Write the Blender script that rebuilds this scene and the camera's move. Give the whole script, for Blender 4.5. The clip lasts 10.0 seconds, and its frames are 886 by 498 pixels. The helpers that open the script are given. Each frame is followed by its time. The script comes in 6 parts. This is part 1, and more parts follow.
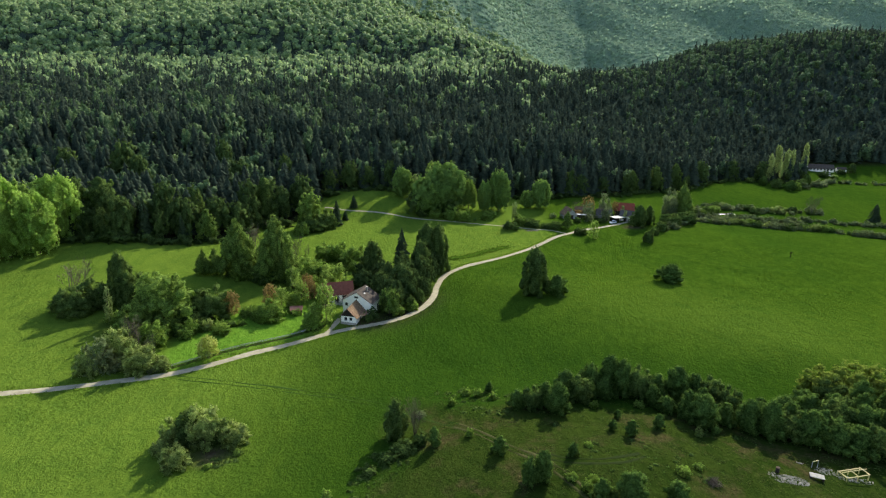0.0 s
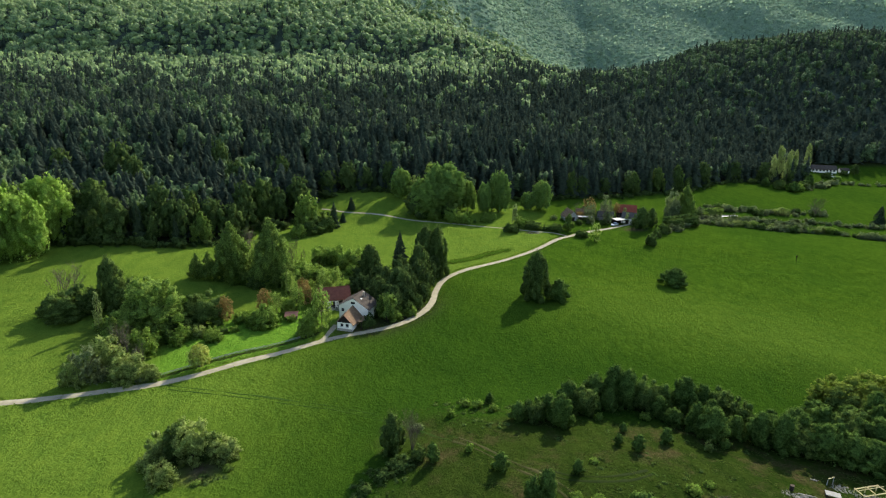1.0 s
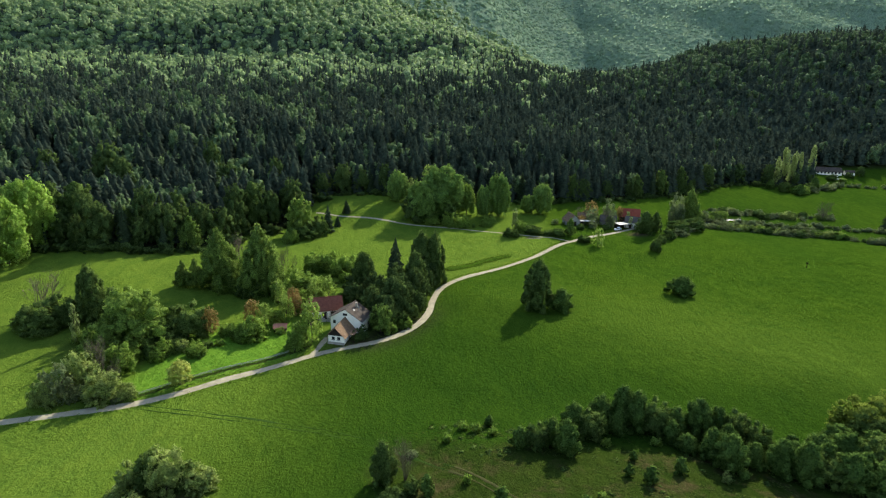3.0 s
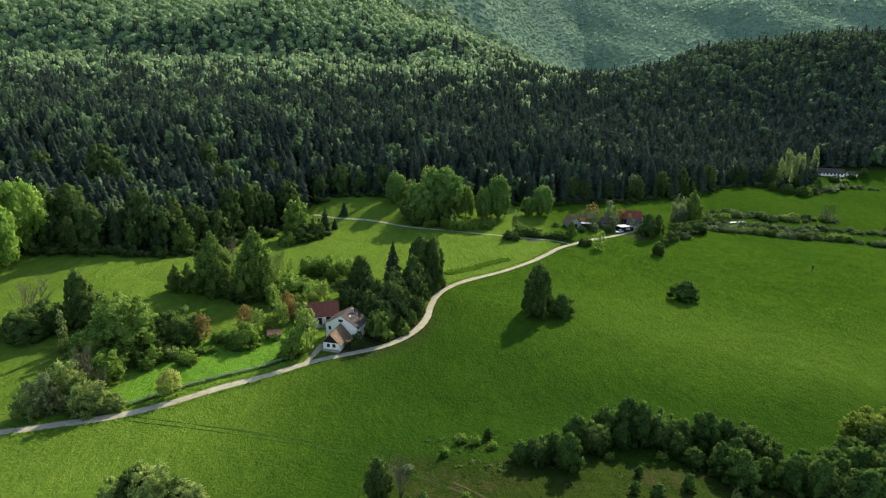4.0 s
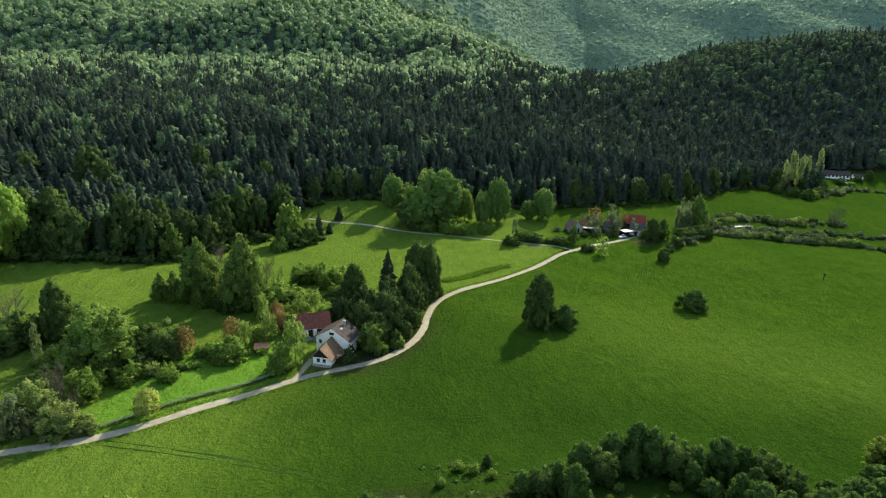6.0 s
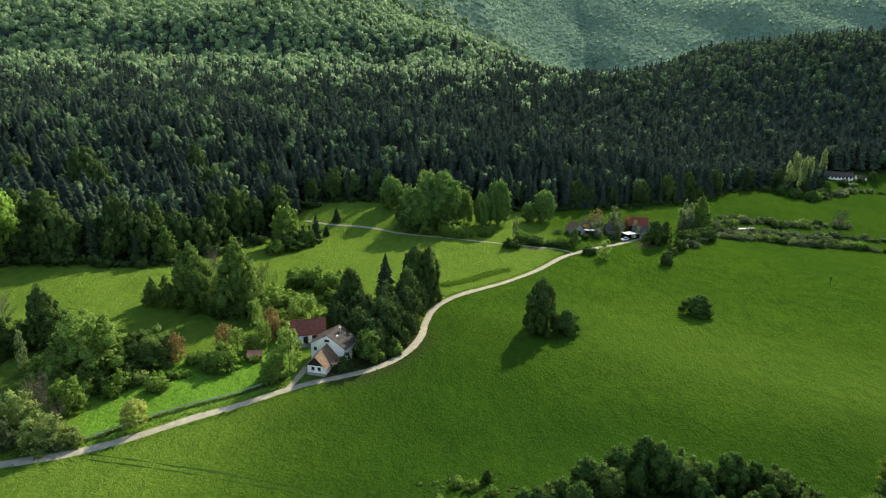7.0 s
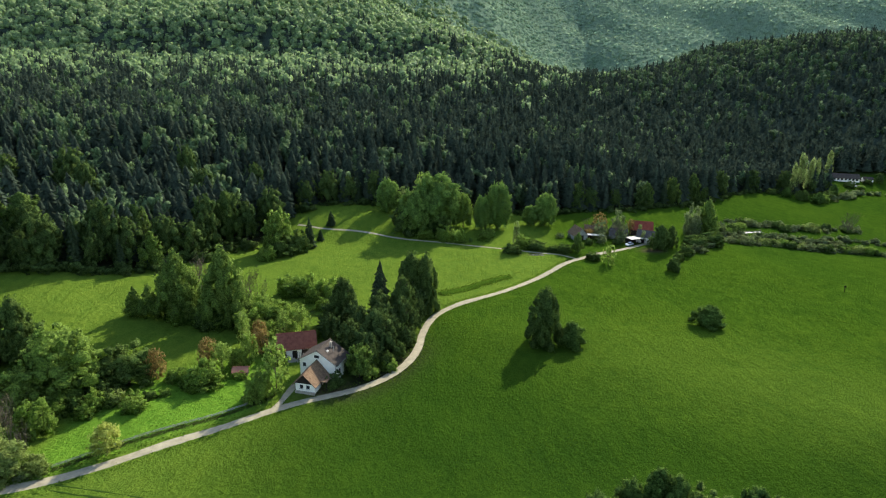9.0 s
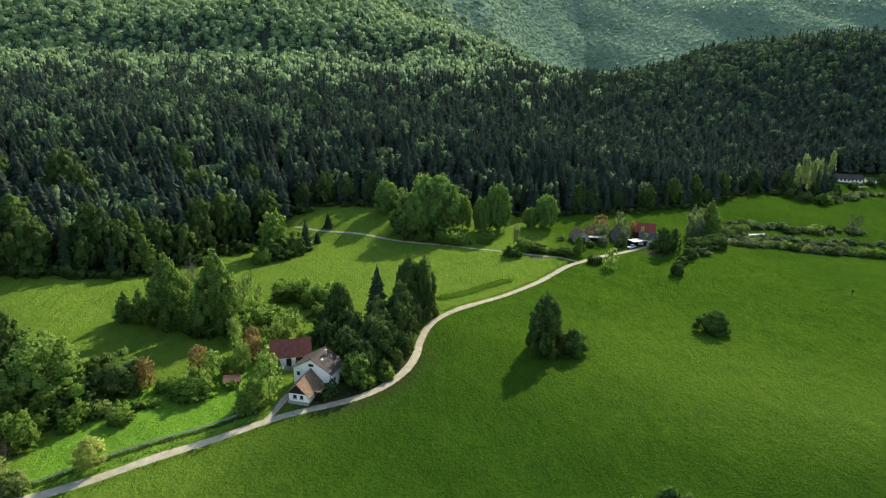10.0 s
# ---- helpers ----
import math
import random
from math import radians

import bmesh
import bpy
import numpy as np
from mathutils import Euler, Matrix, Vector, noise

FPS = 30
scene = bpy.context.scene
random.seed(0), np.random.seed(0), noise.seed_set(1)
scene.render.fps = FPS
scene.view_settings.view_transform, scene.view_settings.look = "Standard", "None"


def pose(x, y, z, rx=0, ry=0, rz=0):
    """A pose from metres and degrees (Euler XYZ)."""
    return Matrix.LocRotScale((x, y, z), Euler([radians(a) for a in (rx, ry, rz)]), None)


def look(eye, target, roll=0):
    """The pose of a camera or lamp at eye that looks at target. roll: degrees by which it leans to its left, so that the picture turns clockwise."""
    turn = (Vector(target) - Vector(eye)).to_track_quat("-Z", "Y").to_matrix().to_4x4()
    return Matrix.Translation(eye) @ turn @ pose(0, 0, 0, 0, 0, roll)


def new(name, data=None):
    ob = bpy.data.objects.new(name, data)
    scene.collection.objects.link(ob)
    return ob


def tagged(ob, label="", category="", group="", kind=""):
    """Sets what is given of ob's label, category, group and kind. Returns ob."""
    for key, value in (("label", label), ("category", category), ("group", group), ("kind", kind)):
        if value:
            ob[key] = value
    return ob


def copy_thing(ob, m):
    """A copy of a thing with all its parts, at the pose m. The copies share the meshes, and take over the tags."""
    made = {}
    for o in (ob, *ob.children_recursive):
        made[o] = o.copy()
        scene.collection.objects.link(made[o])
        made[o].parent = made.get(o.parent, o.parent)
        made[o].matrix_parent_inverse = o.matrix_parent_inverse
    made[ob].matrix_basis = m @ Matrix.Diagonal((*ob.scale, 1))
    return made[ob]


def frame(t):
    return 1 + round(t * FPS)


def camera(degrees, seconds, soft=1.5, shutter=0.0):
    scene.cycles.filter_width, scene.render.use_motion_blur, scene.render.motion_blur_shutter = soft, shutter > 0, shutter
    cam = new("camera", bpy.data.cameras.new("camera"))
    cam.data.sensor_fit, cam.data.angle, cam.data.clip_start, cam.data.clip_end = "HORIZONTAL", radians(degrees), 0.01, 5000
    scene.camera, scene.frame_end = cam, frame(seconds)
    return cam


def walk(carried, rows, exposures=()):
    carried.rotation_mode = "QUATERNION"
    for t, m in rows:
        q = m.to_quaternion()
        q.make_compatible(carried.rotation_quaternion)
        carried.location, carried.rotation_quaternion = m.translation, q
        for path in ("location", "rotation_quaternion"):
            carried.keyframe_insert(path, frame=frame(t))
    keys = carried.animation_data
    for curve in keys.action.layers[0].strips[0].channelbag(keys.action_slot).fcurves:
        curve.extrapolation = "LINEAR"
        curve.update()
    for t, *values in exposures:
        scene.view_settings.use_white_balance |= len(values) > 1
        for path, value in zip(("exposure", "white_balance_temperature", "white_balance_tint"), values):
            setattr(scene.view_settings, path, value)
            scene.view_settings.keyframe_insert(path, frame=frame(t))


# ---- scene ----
cam = camera(75.1, 10.0, 1.2)

PATH = [
    (0, (1.610, -2.547, 75.103), (-1.081, 93.008, 45.743), 0.894),
    (0.5, (1.557, 0.010, 75.047), (-1.074, 95.563, 45.673), 0.917),
    (1, (1.558, 2.490, 74.994), (-1.019, 98.042, 45.615), 0.940),
    (1.5, (1.601, 4.904, 74.944), (-0.928, 100.458, 45.566), 0.963),
    (2, (1.676, 7.267, 74.893), (-0.810, 102.825, 45.522), 0.985),
    (2.5, (1.774, 9.591, 74.841), (-0.673, 105.153, 45.482), 1.006),
    (3.25, (1.947, 13.026, 74.756), (-0.449, 108.597, 45.422), 1.038),
    (4, (2.131, 16.428, 74.662), (-0.221, 112.009, 45.359), 1.068),
    (4.5, (2.251, 18.691, 74.593), (-0.074, 114.279, 45.311), 1.088),
    (5, (2.364, 20.957, 74.520), (0.064, 116.552, 45.260), 1.107),
    (5.5, (2.468, 23.231, 74.442), (0.192, 118.834, 45.203), 1.126),
    (6.25, (2.603, 26.668, 74.321), (0.363, 122.280, 45.107), 1.154),
    (7, (2.711, 30.143, 74.197), (0.509, 125.761, 45.001), 1.180),
    (7.5, (2.770, 32.483, 74.116), (0.596, 128.103, 44.926), 1.197),
    (8, (2.821, 34.840, 74.040), (0.677, 130.461, 44.849), 1.214),
    (8.5, (2.869, 37.215, 73.971), (0.757, 132.834, 44.772), 1.230),
    (9, (2.917, 39.604, 73.911), (0.841, 135.218, 44.696), 1.246),
    (9.5, (2.972, 42.003, 73.866), (0.936, 137.610, 44.625), 1.261),
    (10, (3.040, 44.408, 73.838), (1.048, 140.005, 44.561), 1.276),
]
walk(cam, [(t, look(eye, goal, roll)) for t, eye, goal, roll in PATH], ((0, 1.05), (10, 1.17)))

# ---- sky, sun ----
SUN_AZ, SUN_EL = 26.6, 31.0
world = bpy.data.worlds.new("sky")
scene.world = world
world.use_nodes = True
sky = world.node_tree.nodes.new("ShaderNodeTexSky")
sky.sky_type = 'NISHITA'
sky.sun_disc = False
sky.sun_elevation = radians(SUN_EL)
sky.sun_rotation = radians(SUN_AZ)
sky.air_density, sky.dust_density, sky.ozone_density = 1.0, 1.0, 0.7
back = world.node_tree.nodes["Background"]
back.inputs[1].default_value = 0.15
world.node_tree.links.new(sky.outputs[0], back.inputs[0])
sun = new("sun", bpy.data.lights.new("sun", "SUN"))
sun.data.energy, sun.data.angle, sun.data.color = 4.0, radians(0.9), (1.0, 0.94, 0.79)
sun.matrix_world = look((500 * math.sin(radians(SUN_AZ)), 500 * math.cos(radians(SUN_AZ)), 500 * math.tan(radians(SUN_EL))), (0, 0, 0))


# ---- materials ----
def nodes_of(name):
    m = bpy.data.materials.new(name)
    m.use_nodes = True
    m.node_tree.nodes.clear()
    return m, m.node_tree.nodes, m.node_tree.links


def mix_colour(n, l, fac, a, b):
    k = n.new("ShaderNodeMix")
    k.data_type = 'RGBA'
    for v, sock in ((fac, k.inputs[0]), (a, k.inputs[6]), (b, k.inputs[7])):
        if isinstance(v, tuple):
            sock.default_value = (*v, 1)
        elif isinstance(v, (int, float)):
            sock.default_value = v
        else:
            l.new(v, sock)
    return k.outputs[2]


def noise_fac(n, l, scale, detail=4.0, lo=0.35, hi=0.65, vec=None, rough=0.55):
    k = n.new("ShaderNodeTexNoise")
    k.inputs["Scale"].default_value, k.inputs["Detail"].default_value = scale, detail
    k.inputs["Roughness"].default_value = rough
    if vec is not None:
        l.new(vec, k.inputs["Vector"])
    r = n.new("ShaderNodeMapRange")
    r.inputs[1].default_value, r.inputs[2].default_value = lo, hi
    l.new(k.outputs[0], r.inputs[0])
    return r.outputs[0]


def world_pos(n):
    return n.new("ShaderNodeNewGeometry").outputs["Position"]


def leaf_material(name, dark, light, glow=0.42, per_island=0.38, tone=False, grain_scale=2.3, gloss=0.0):
    """Leaves: two tones by tree and by spray of leaves, light shining through."""
    m, n, l = nodes_of(name)
    out = n.new("ShaderNodeOutputMaterial")
    info, geo = n.new("ShaderNodeObjectInfo"), n.new("ShaderNodeNewGeometry")
    a = n.new("ShaderNodeMath")
    a.operation = 'MULTIPLY_ADD'
    l.new(geo.outputs["Random Per Island"], a.inputs[0])
    a.inputs[1].default_value = per_island
    b = n.new("ShaderNodeMath")
    b.operation = 'MULTIPLY'
    if tone:
        own = n.new("ShaderNodeAttribute")
        own.attribute_name = "tone"
        l.new(own.outputs["Fac"], b.inputs[0])
    else:
        l.new(info.outputs["Random"], b.inputs[0])
    b.inputs[1].default_value = 1 - per_island
    l.new(b.outputs[0], a.inputs[2])
    big = noise_fac(n, l, 0.35, 3, 0.3, 0.7, geo.outputs["Position"])
    c = mix_colour(n, l, a.outputs[0], dark, light)
    c = mix_colour(n, l, 0.35, c, mix_colour(n, l, big, dark, light))
    p = n.new("ShaderNodeBsdfPrincipled")
    tr = n.new("ShaderNodeBsdfTranslucent")
    if grain_scale:
        grain = noise_fac(n, l, grain_scale, 3, 0.36, 0.64, geo.outputs["Position"], 0.65)
        c = mix_colour(n, l, 0.55, c, mix_colour(n, l, grain, tuple(v * 0.75 for v in dark), tuple(v * 1.45 for v in light)))
        bp = n.new("ShaderNodeBump")
        bp.inputs["Strength"].default_value, bp.inputs["Distance"].default_value = 0.8, 0.25
        l.new(grain, bp.inputs["Height"])
        l.new(bp.outputs[0], p.inputs["Normal"])
        l.new(bp.outputs[0], tr.inputs["Normal"])
    l.new(c, p.inputs["Base Color"])
    p.inputs["Roughness"].default_value = 0.9 if gloss else 0.8
    p.inputs["Specular IOR Level"].default_value = gloss
    hue = n.new("ShaderNodeHueSaturation")
    hue.inputs["Hue"].default_value = 0.498
    hue.inputs["Saturation"].default_value = 1.0
    hue.inputs["Value"].default_value = 1.4
    l.new(c, hue.inputs["Color"])
    l.new(hue.outputs[0], tr.inputs[0])
    ms = n.new("ShaderNodeMixShader")
    ms.inputs[0].default_value = glow
    l.new(p.outputs[0], ms.inputs[1])
    l.new(tr.outputs[0], ms.inputs[2])
    l.new(ms.outputs[0], out.inputs[0])
    return m


def solid_material(name, a, b, scale=2.0, rough=0.8, bump=0.3, fine=14.0, metal=0.0, spec=0.3, wave=None):
    """A worn solid surface: two tones at two scales, with relief. wave: rows per metre of courses down a roof."""
    m, n, l = nodes_of(name)
    out = n.new("ShaderNodeOutputMaterial")
    tc = n.new("ShaderNodeTexCoord").outputs["Object"]
    f1 = noise_fac(n, l, scale, 5, 0.3, 0.7, tc)
    f2 = noise_fac(n, l, fine, 4, 0.3, 0.7, tc)
    c = mix_colour(n, l, f1, a, b)
    c = mix_colour(n, l, 0.3, c, mix_colour(n, l, f2, a, b))
    p = n.new("ShaderNodeBsdfPrincipled")
    p.inputs["Roughness"].default_value, p.inputs["Metallic"].default_value = rough, metal
    p.inputs["Specular IOR Level"].default_value = spec
    h = f2
    if wave:
        w = n.new("ShaderNodeTexWave")
        w.bands_direction, w.wave_profile = 'Z', 'SAW'
        w.inputs["Scale"].default_value, w.inputs["Distortion"].default_value = wave, 0.6
        w.inputs["Detail"].default_value = 1.0
        l.new(tc, w.inputs["Vector"])
        h = w.outputs["Fac"]
        c = mix_colour(n, l, 0.25, c, mix_colour(n, l, h, a, b))
    l.new(c, p.inputs["Base Color"])
    bp = n.new("ShaderNodeBump")
    bp.inputs["Strength"].default_value, bp.inputs["Distance"].default_value = bump, 0.05
    l.new(h, bp.inputs["Height"])
    l.new(bp.outputs[0], p.inputs["Normal"])
    l.new(p.outputs[0], out.inputs[0])
    return m


def meadow_material():
    """Grass at three scales; the sheet's own values say where it is rough pasture, lush garden grass or woodland
    ground, and where sun or cloud shade is painted into its colour.
    """
    m, n, l = nodes_of("meadow_grass")
    out = n.new("ShaderNodeOutputMaterial")
    pos = world_pos(n)
    stretch = n.new("ShaderNodeMapping")
    stretch.inputs["Scale"].default_value = (1.0, 0.55, 1.0)
    stretch.inputs["Rotation"].default_value = (0, 0, radians(32))
    l.new(pos, stretch.inputs["Vector"])
    broad = noise_fac(n, l, 0.014, 5, 0.38, 0.62, stretch.outputs[0], 0.5)
    patch = noise_fac(n, l, 0.11, 5, 0.34, 0.66, stretch.outputs[0])
    mown = n.new("ShaderNodeMapping")
    mown.inputs["Scale"].default_value = (0.035, 0.42, 1.0)
    mown.inputs["Rotation"].default_value = (0, 0, radians(-12))
    l.new(pos, mown.inputs["Vector"])
    streak = noise_fac(n, l, 1.0, 5, 0.34, 0.66, mown.outputs[0], 0.6)
    fine = noise_fac(n, l, 0.9, 6, 0.36, 0.64, pos, 0.75)
    speck = noise_fac(n, l, 2.6, 3, 0.52, 0.70, pos, 0.6)
    sward = noise_fac(n, l, 0.32, 6, 0.34, 0.66, stretch.outputs[0], 0.7)
    c = mix_colour(n, l, patch, (0.0174, 0.0514, 0.0053), (0.0500, 0.0952, 0.0076))
    c = mix_colour(n, l, 0.42, c, mix_colour(n, l, fine, (0.0132, 0.0401, 0.0045), (0.0570, 0.1119, 0.0091)))
    c = mix_colour(n, l, 0.30, c, mix_colour(n, l, streak, (0.0160, 0.0499, 0.0045), (0.0598, 0.1058, 0.0083)))
    c = mix_colour(n, l, 0.42, c, mix_colour(n, l, broad, (0.0145, 0.0484, 0.0053), (0.0724, 0.1179, 0.0083)))
    c = mix_colour(n, l, 0.38, c, mix_colour(n, l, sward, (0.0119, 0.0393, 0.0038), (0.0696, 0.1179, 0.0091)))
    blade = noise_fac(n, l, 2.4, 3, 0.36, 0.64, pos, 0.7)
    c = mix_colour(n, l, 0.24, c, mix_colour(n, l, blade, (0.0111, 0.0333, 0.0038), (0.0654, 0.1134, 0.0121)))
    dk = n.new("ShaderNodeMath")
    dk.operation = 'MULTIPLY'
    dk.inputs[1].default_value = 0.3
    l.new(speck, dk.inputs[0])
    c = mix_colour(n, l, dk.outputs[0], c, (0.0180, 0.0529, 0.0060))

    def value(name):
        k = n.new("ShaderNodeAttribute")
        k.attribute_name = name
        return k.outputs["Fac"]
    # Brighter, yellower grass, with the sunshine on this side put into its colour.
    painted_light = mix_colour(n, l, patch, (0.0696, 0.1316, 0.0150), (0.1245, 0.1940, 0.0250))
    painted_light = mix_colour(n, l, 0.4, painted_light, mix_colour(n, l, streak, (0.0531, 0.1028, 0.0117), (0.1245, 0.1726, 0.0282)))
    painted_light = mix_colour(n, l, 0.45, painted_light, mix_colour(n, l, fine, (0.0465, 0.0970, 0.0108), (0.1161, 0.1825, 0.0233)))
    painted_light = mix_colour(n, l, 0.38, painted_light, mix_colour(n, l, sward, (0.0414, 0.0855, 0.0091), (0.1476, 0.1908, 0.0216)))
    painted_light = mix_colour(n, l, 0.25, painted_light, mix_colour(n, l, blade, (0.0365, 0.0773, 0.0083), (0.1393, 0.2056, 0.0282)))
    painted_light = mix_colour(n, l, dk.outputs[0], painted_light, (0.0373, 0.0822, 0.0100))
    c = mix_colour(n, l, value("painted_light"), c, painted_light)
    # Darker grass: cloud shade over the meadow put into the colour.
    painted_shade = mix_colour(n, l, patch, (0.0090, 0.0334, 0.0039), (0.0239, 0.0598, 0.0054))
    painted_shade = mix_colour(n, l, 0.4, painted_shade, mix_colour(n, l, fine, (0.0066, 0.0250, 0.0031), (0.0311, 0.0752, 0.0062)))
    painted_shade = mix_colour(n, l, 0.3, painted_shade, mix_colour(n, l, broad, (0.0078, 0.0306, 0.0039), (0.0359, 0.0765, 0.0062)))
    painted_shade = mix_colour(n, l, 0.40, painted_shade, mix_colour(n, l, sward, (0.0071, 0.0278, 0.0031), (0.0359, 0.0737, 0.0062)))
    painted_shade = mix_colour(n, l, 0.32, painted_shade, mix_colour(n, l, blade, (0.0060, 0.0209, 0.0031), (0.0430, 0.0821, 0.0092)))
    c = mix_colour(n, l, value("painted_shade"), c, painted_shade)
    # The rough pasture's own olive-brown, lowered further for cloud shade.
    rough = mix_colour(n, l, patch, (0.0126, 0.0309, 0.0044), (0.0307, 0.0525, 0.0076))
    rough = mix_colour(n, l, 0.45, rough, mix_colour(n, l, fine, (0.0091, 0.0216, 0.0031), (0.0406, 0.0557, 0.0107)))
    rough = mix_colour(n, l, 0.35, rough, mix_colour(n, l, sward, (0.0084, 0.0216, 0.0031), (0.0420, 0.0603, 0.0100)))
    dry = noise_fac(n, l, 0.10, 6, 0.51, 0.66, pos, 0.75)
    rough = mix_colour(n, l, dry, rough, mix_colour(n, l, blade, (0.0322, 0.0293, 0.0107), (0.0734, 0.0603, 0.0264)))
    c = mix_colour(n, l, value("pasture"), c, rough)
    lush = mix_colour(n, l, fine, (0.062, 0.148, 0.014), (0.126, 0.236, 0.025))
    lush = mix_colour(n, l, 0.4, lush, mix_colour(n, l, sward, (0.046, 0.115, 0.010), (0.138, 0.250, 0.026)))
    c = mix_colour(n, l, value("lush"), c, lush)
    # Dark forest ground; under grove and copse it also paints tree shade.
    shaded_floor = mix_colour(n, l, fine, (0.018, 0.022, 0.010), (0.035, 0.036, 0.016))
    c = mix_colour(n, l, value("wood"), c, shaded_floor)
    soil = mix_colour(n, l, fine, (0.048, 0.036, 0.022), (0.098, 0.074, 0.046))
    c = mix_colour(n, l, value("soil"), c, soil)
    p = n.new("ShaderNodeBsdfPrincipled")
    l.new(c, p.inputs["Base Color"])
    p.inputs["Roughness"].default_value, p.inputs["Specular IOR Level"].default_value = 0.95, 0.0
    bp = n.new("ShaderNodeBump")
    bp.inputs["Strength"].default_value, bp.inputs["Distance"].default_value = 0.66, 0.34
    lumps = n.new("ShaderNodeMath")
    lumps.operation = 'MULTIPLY_ADD'
    lumps.inputs[1].default_value = 1.6
    l.new(sward, lumps.inputs[0])
    l.new(fine, lumps.inputs[2])
    l.new(lumps.outputs[0], bp.inputs["Height"])
    l.new(bp.outputs[0], p.inputs["Normal"])
    l.new(p.outputs[0], out.inputs[0])
    return m


MEADOW = meadow_material()
GRAVEL = solid_material("pale_gravel", (0.205, 0.180, 0.122), (0.365, 0.328, 0.230), 0.6, 0.95, 0.4, 6.0, spec=0.1)
EARTH = solid_material("track_earth", (0.026, 0.036, 0.009), (0.064, 0.058, 0.022), 0.35, 0.95, 0.5, 5.0, spec=0.05)
RUT = solid_material("grassy_rut", (0.014, 0.038, 0.005), (0.030, 0.060, 0.009), 0.35, 0.95, 0.5, 5.0, spec=0.03)
DARK_RUT = solid_material("dark_rut", (0.010, 0.019, 0.004), (0.021, 0.032, 0.007), 0.35, 0.95, 0.5, 5.0, spec=0.03)
BARK = solid_material("bark", (0.055, 0.042, 0.03), (0.13, 0.10, 0.075), 1.5, 0.95, 0.6, 9.0, spec=0.1)
GREY_BARK = solid_material("grey_bark", (0.072, 0.062, 0.042), (0.145, 0.125, 0.085), 1.5, 0.95, 0.5, 9.0, spec=0.1)
PLASTER = solid_material("white_plaster", (0.80, 0.74, 0.62), (0.91, 0.86, 0.75), 0.7, 0.9, 0.15, 8.0, spec=0.2)
STONE = solid_material("stone_base", (0.22, 0.19, 0.15), (0.42, 0.37, 0.30), 2.2, 0.9, 0.6, 6.0)
DARK_WOOD = solid_material("dark_wood", (0.012, 0.009, 0.007), (0.035, 0.024, 0.017), 2.0, 0.9, 0.4, 12.0)
GREY_WOOD = solid_material("weathered_wood", (0.20, 0.19, 0.165), (0.36, 0.34, 0.30), 2.0, 0.85, 0.4, 12.0)
NEW_TIMBER = solid_material("new_timber", (0.42, 0.34, 0.13), (0.62, 0.52, 0.24), 2.0, 0.7, 0.2, 12.0)
RED_TILE = solid_material("red_roof", (0.110, 0.038, 0.027), (0.265, 0.100, 0.066), 1.2, 0.75, 0.6, 5.0, spec=0.04, wave=1.5)
BRIGHT_RED = solid_material("bright_red_roof", (0.17, 0.040, 0.026), (0.27, 0.075, 0.048), 0.8, 0.7, 0.5, 5.0, spec=0.04, wave=1.5)
BROWN_TILE = solid_material("brown_roof", (0.060, 0.038, 0.025), (0.290, 0.190, 0.115), 1.5, 0.8, 0.7, 5.0, spec=0.04, wave=1.5)
RUST = solid_material("rusty_sheet", (0.20, 0.085, 0.060), (0.38, 0.20, 0.145), 0.8, 0.75, 0.5, 5.0, spec=0.04, wave=1.5)
GREY_TILE = solid_material("grey_roof", (0.028, 0.022, 0.018), (0.110, 0.090, 0.074), 1.4, 0.75, 0.6, 5.0, spec=0.04, wave=1.5)
SLATE = solid_material("slate_roof", (0.052, 0.048, 0.044), (0.115, 0.106, 0.098), 0.9, 0.6, 0.5, 5.0, spec=0.04, wave=1.5)
PALE_SHEET = solid_material("pale_sheet", (0.30, 0.29, 0.265), (0.46, 0.45, 0.42), 0.8, 0.7, 0.1, 6.0)
GLASS = solid_material("dark_pane", (0.012, 0.014, 0.016), (0.03, 0.034, 0.038), 1.0, 0.08, 0.0, 4.0, spec=0.6)
CAR_WHITE = solid_material("white_car_paint", (0.75, 0.76, 0.77), (0.82, 0.82, 0.83), 1.0, 0.25, 0.0, 5.0, spec=0.5)
RUBBER = solid_material("rubber", (0.015, 0.015, 0.015), (0.03, 0.03, 0.03), 5.0, 0.9, 0.1, 20.0)
RUBBLE = solid_material("rubble", (0.15, 0.14, 0.11), (0.31, 0.29, 0.24), 1.2, 0.95, 0.6, 6.0)
WATER = solid_material("stream_water", (0.02, 0.028, 0.026), (0.035, 0.045, 0.04), 0.4, 0.06, 0.05, 2.0, spec=0.6)

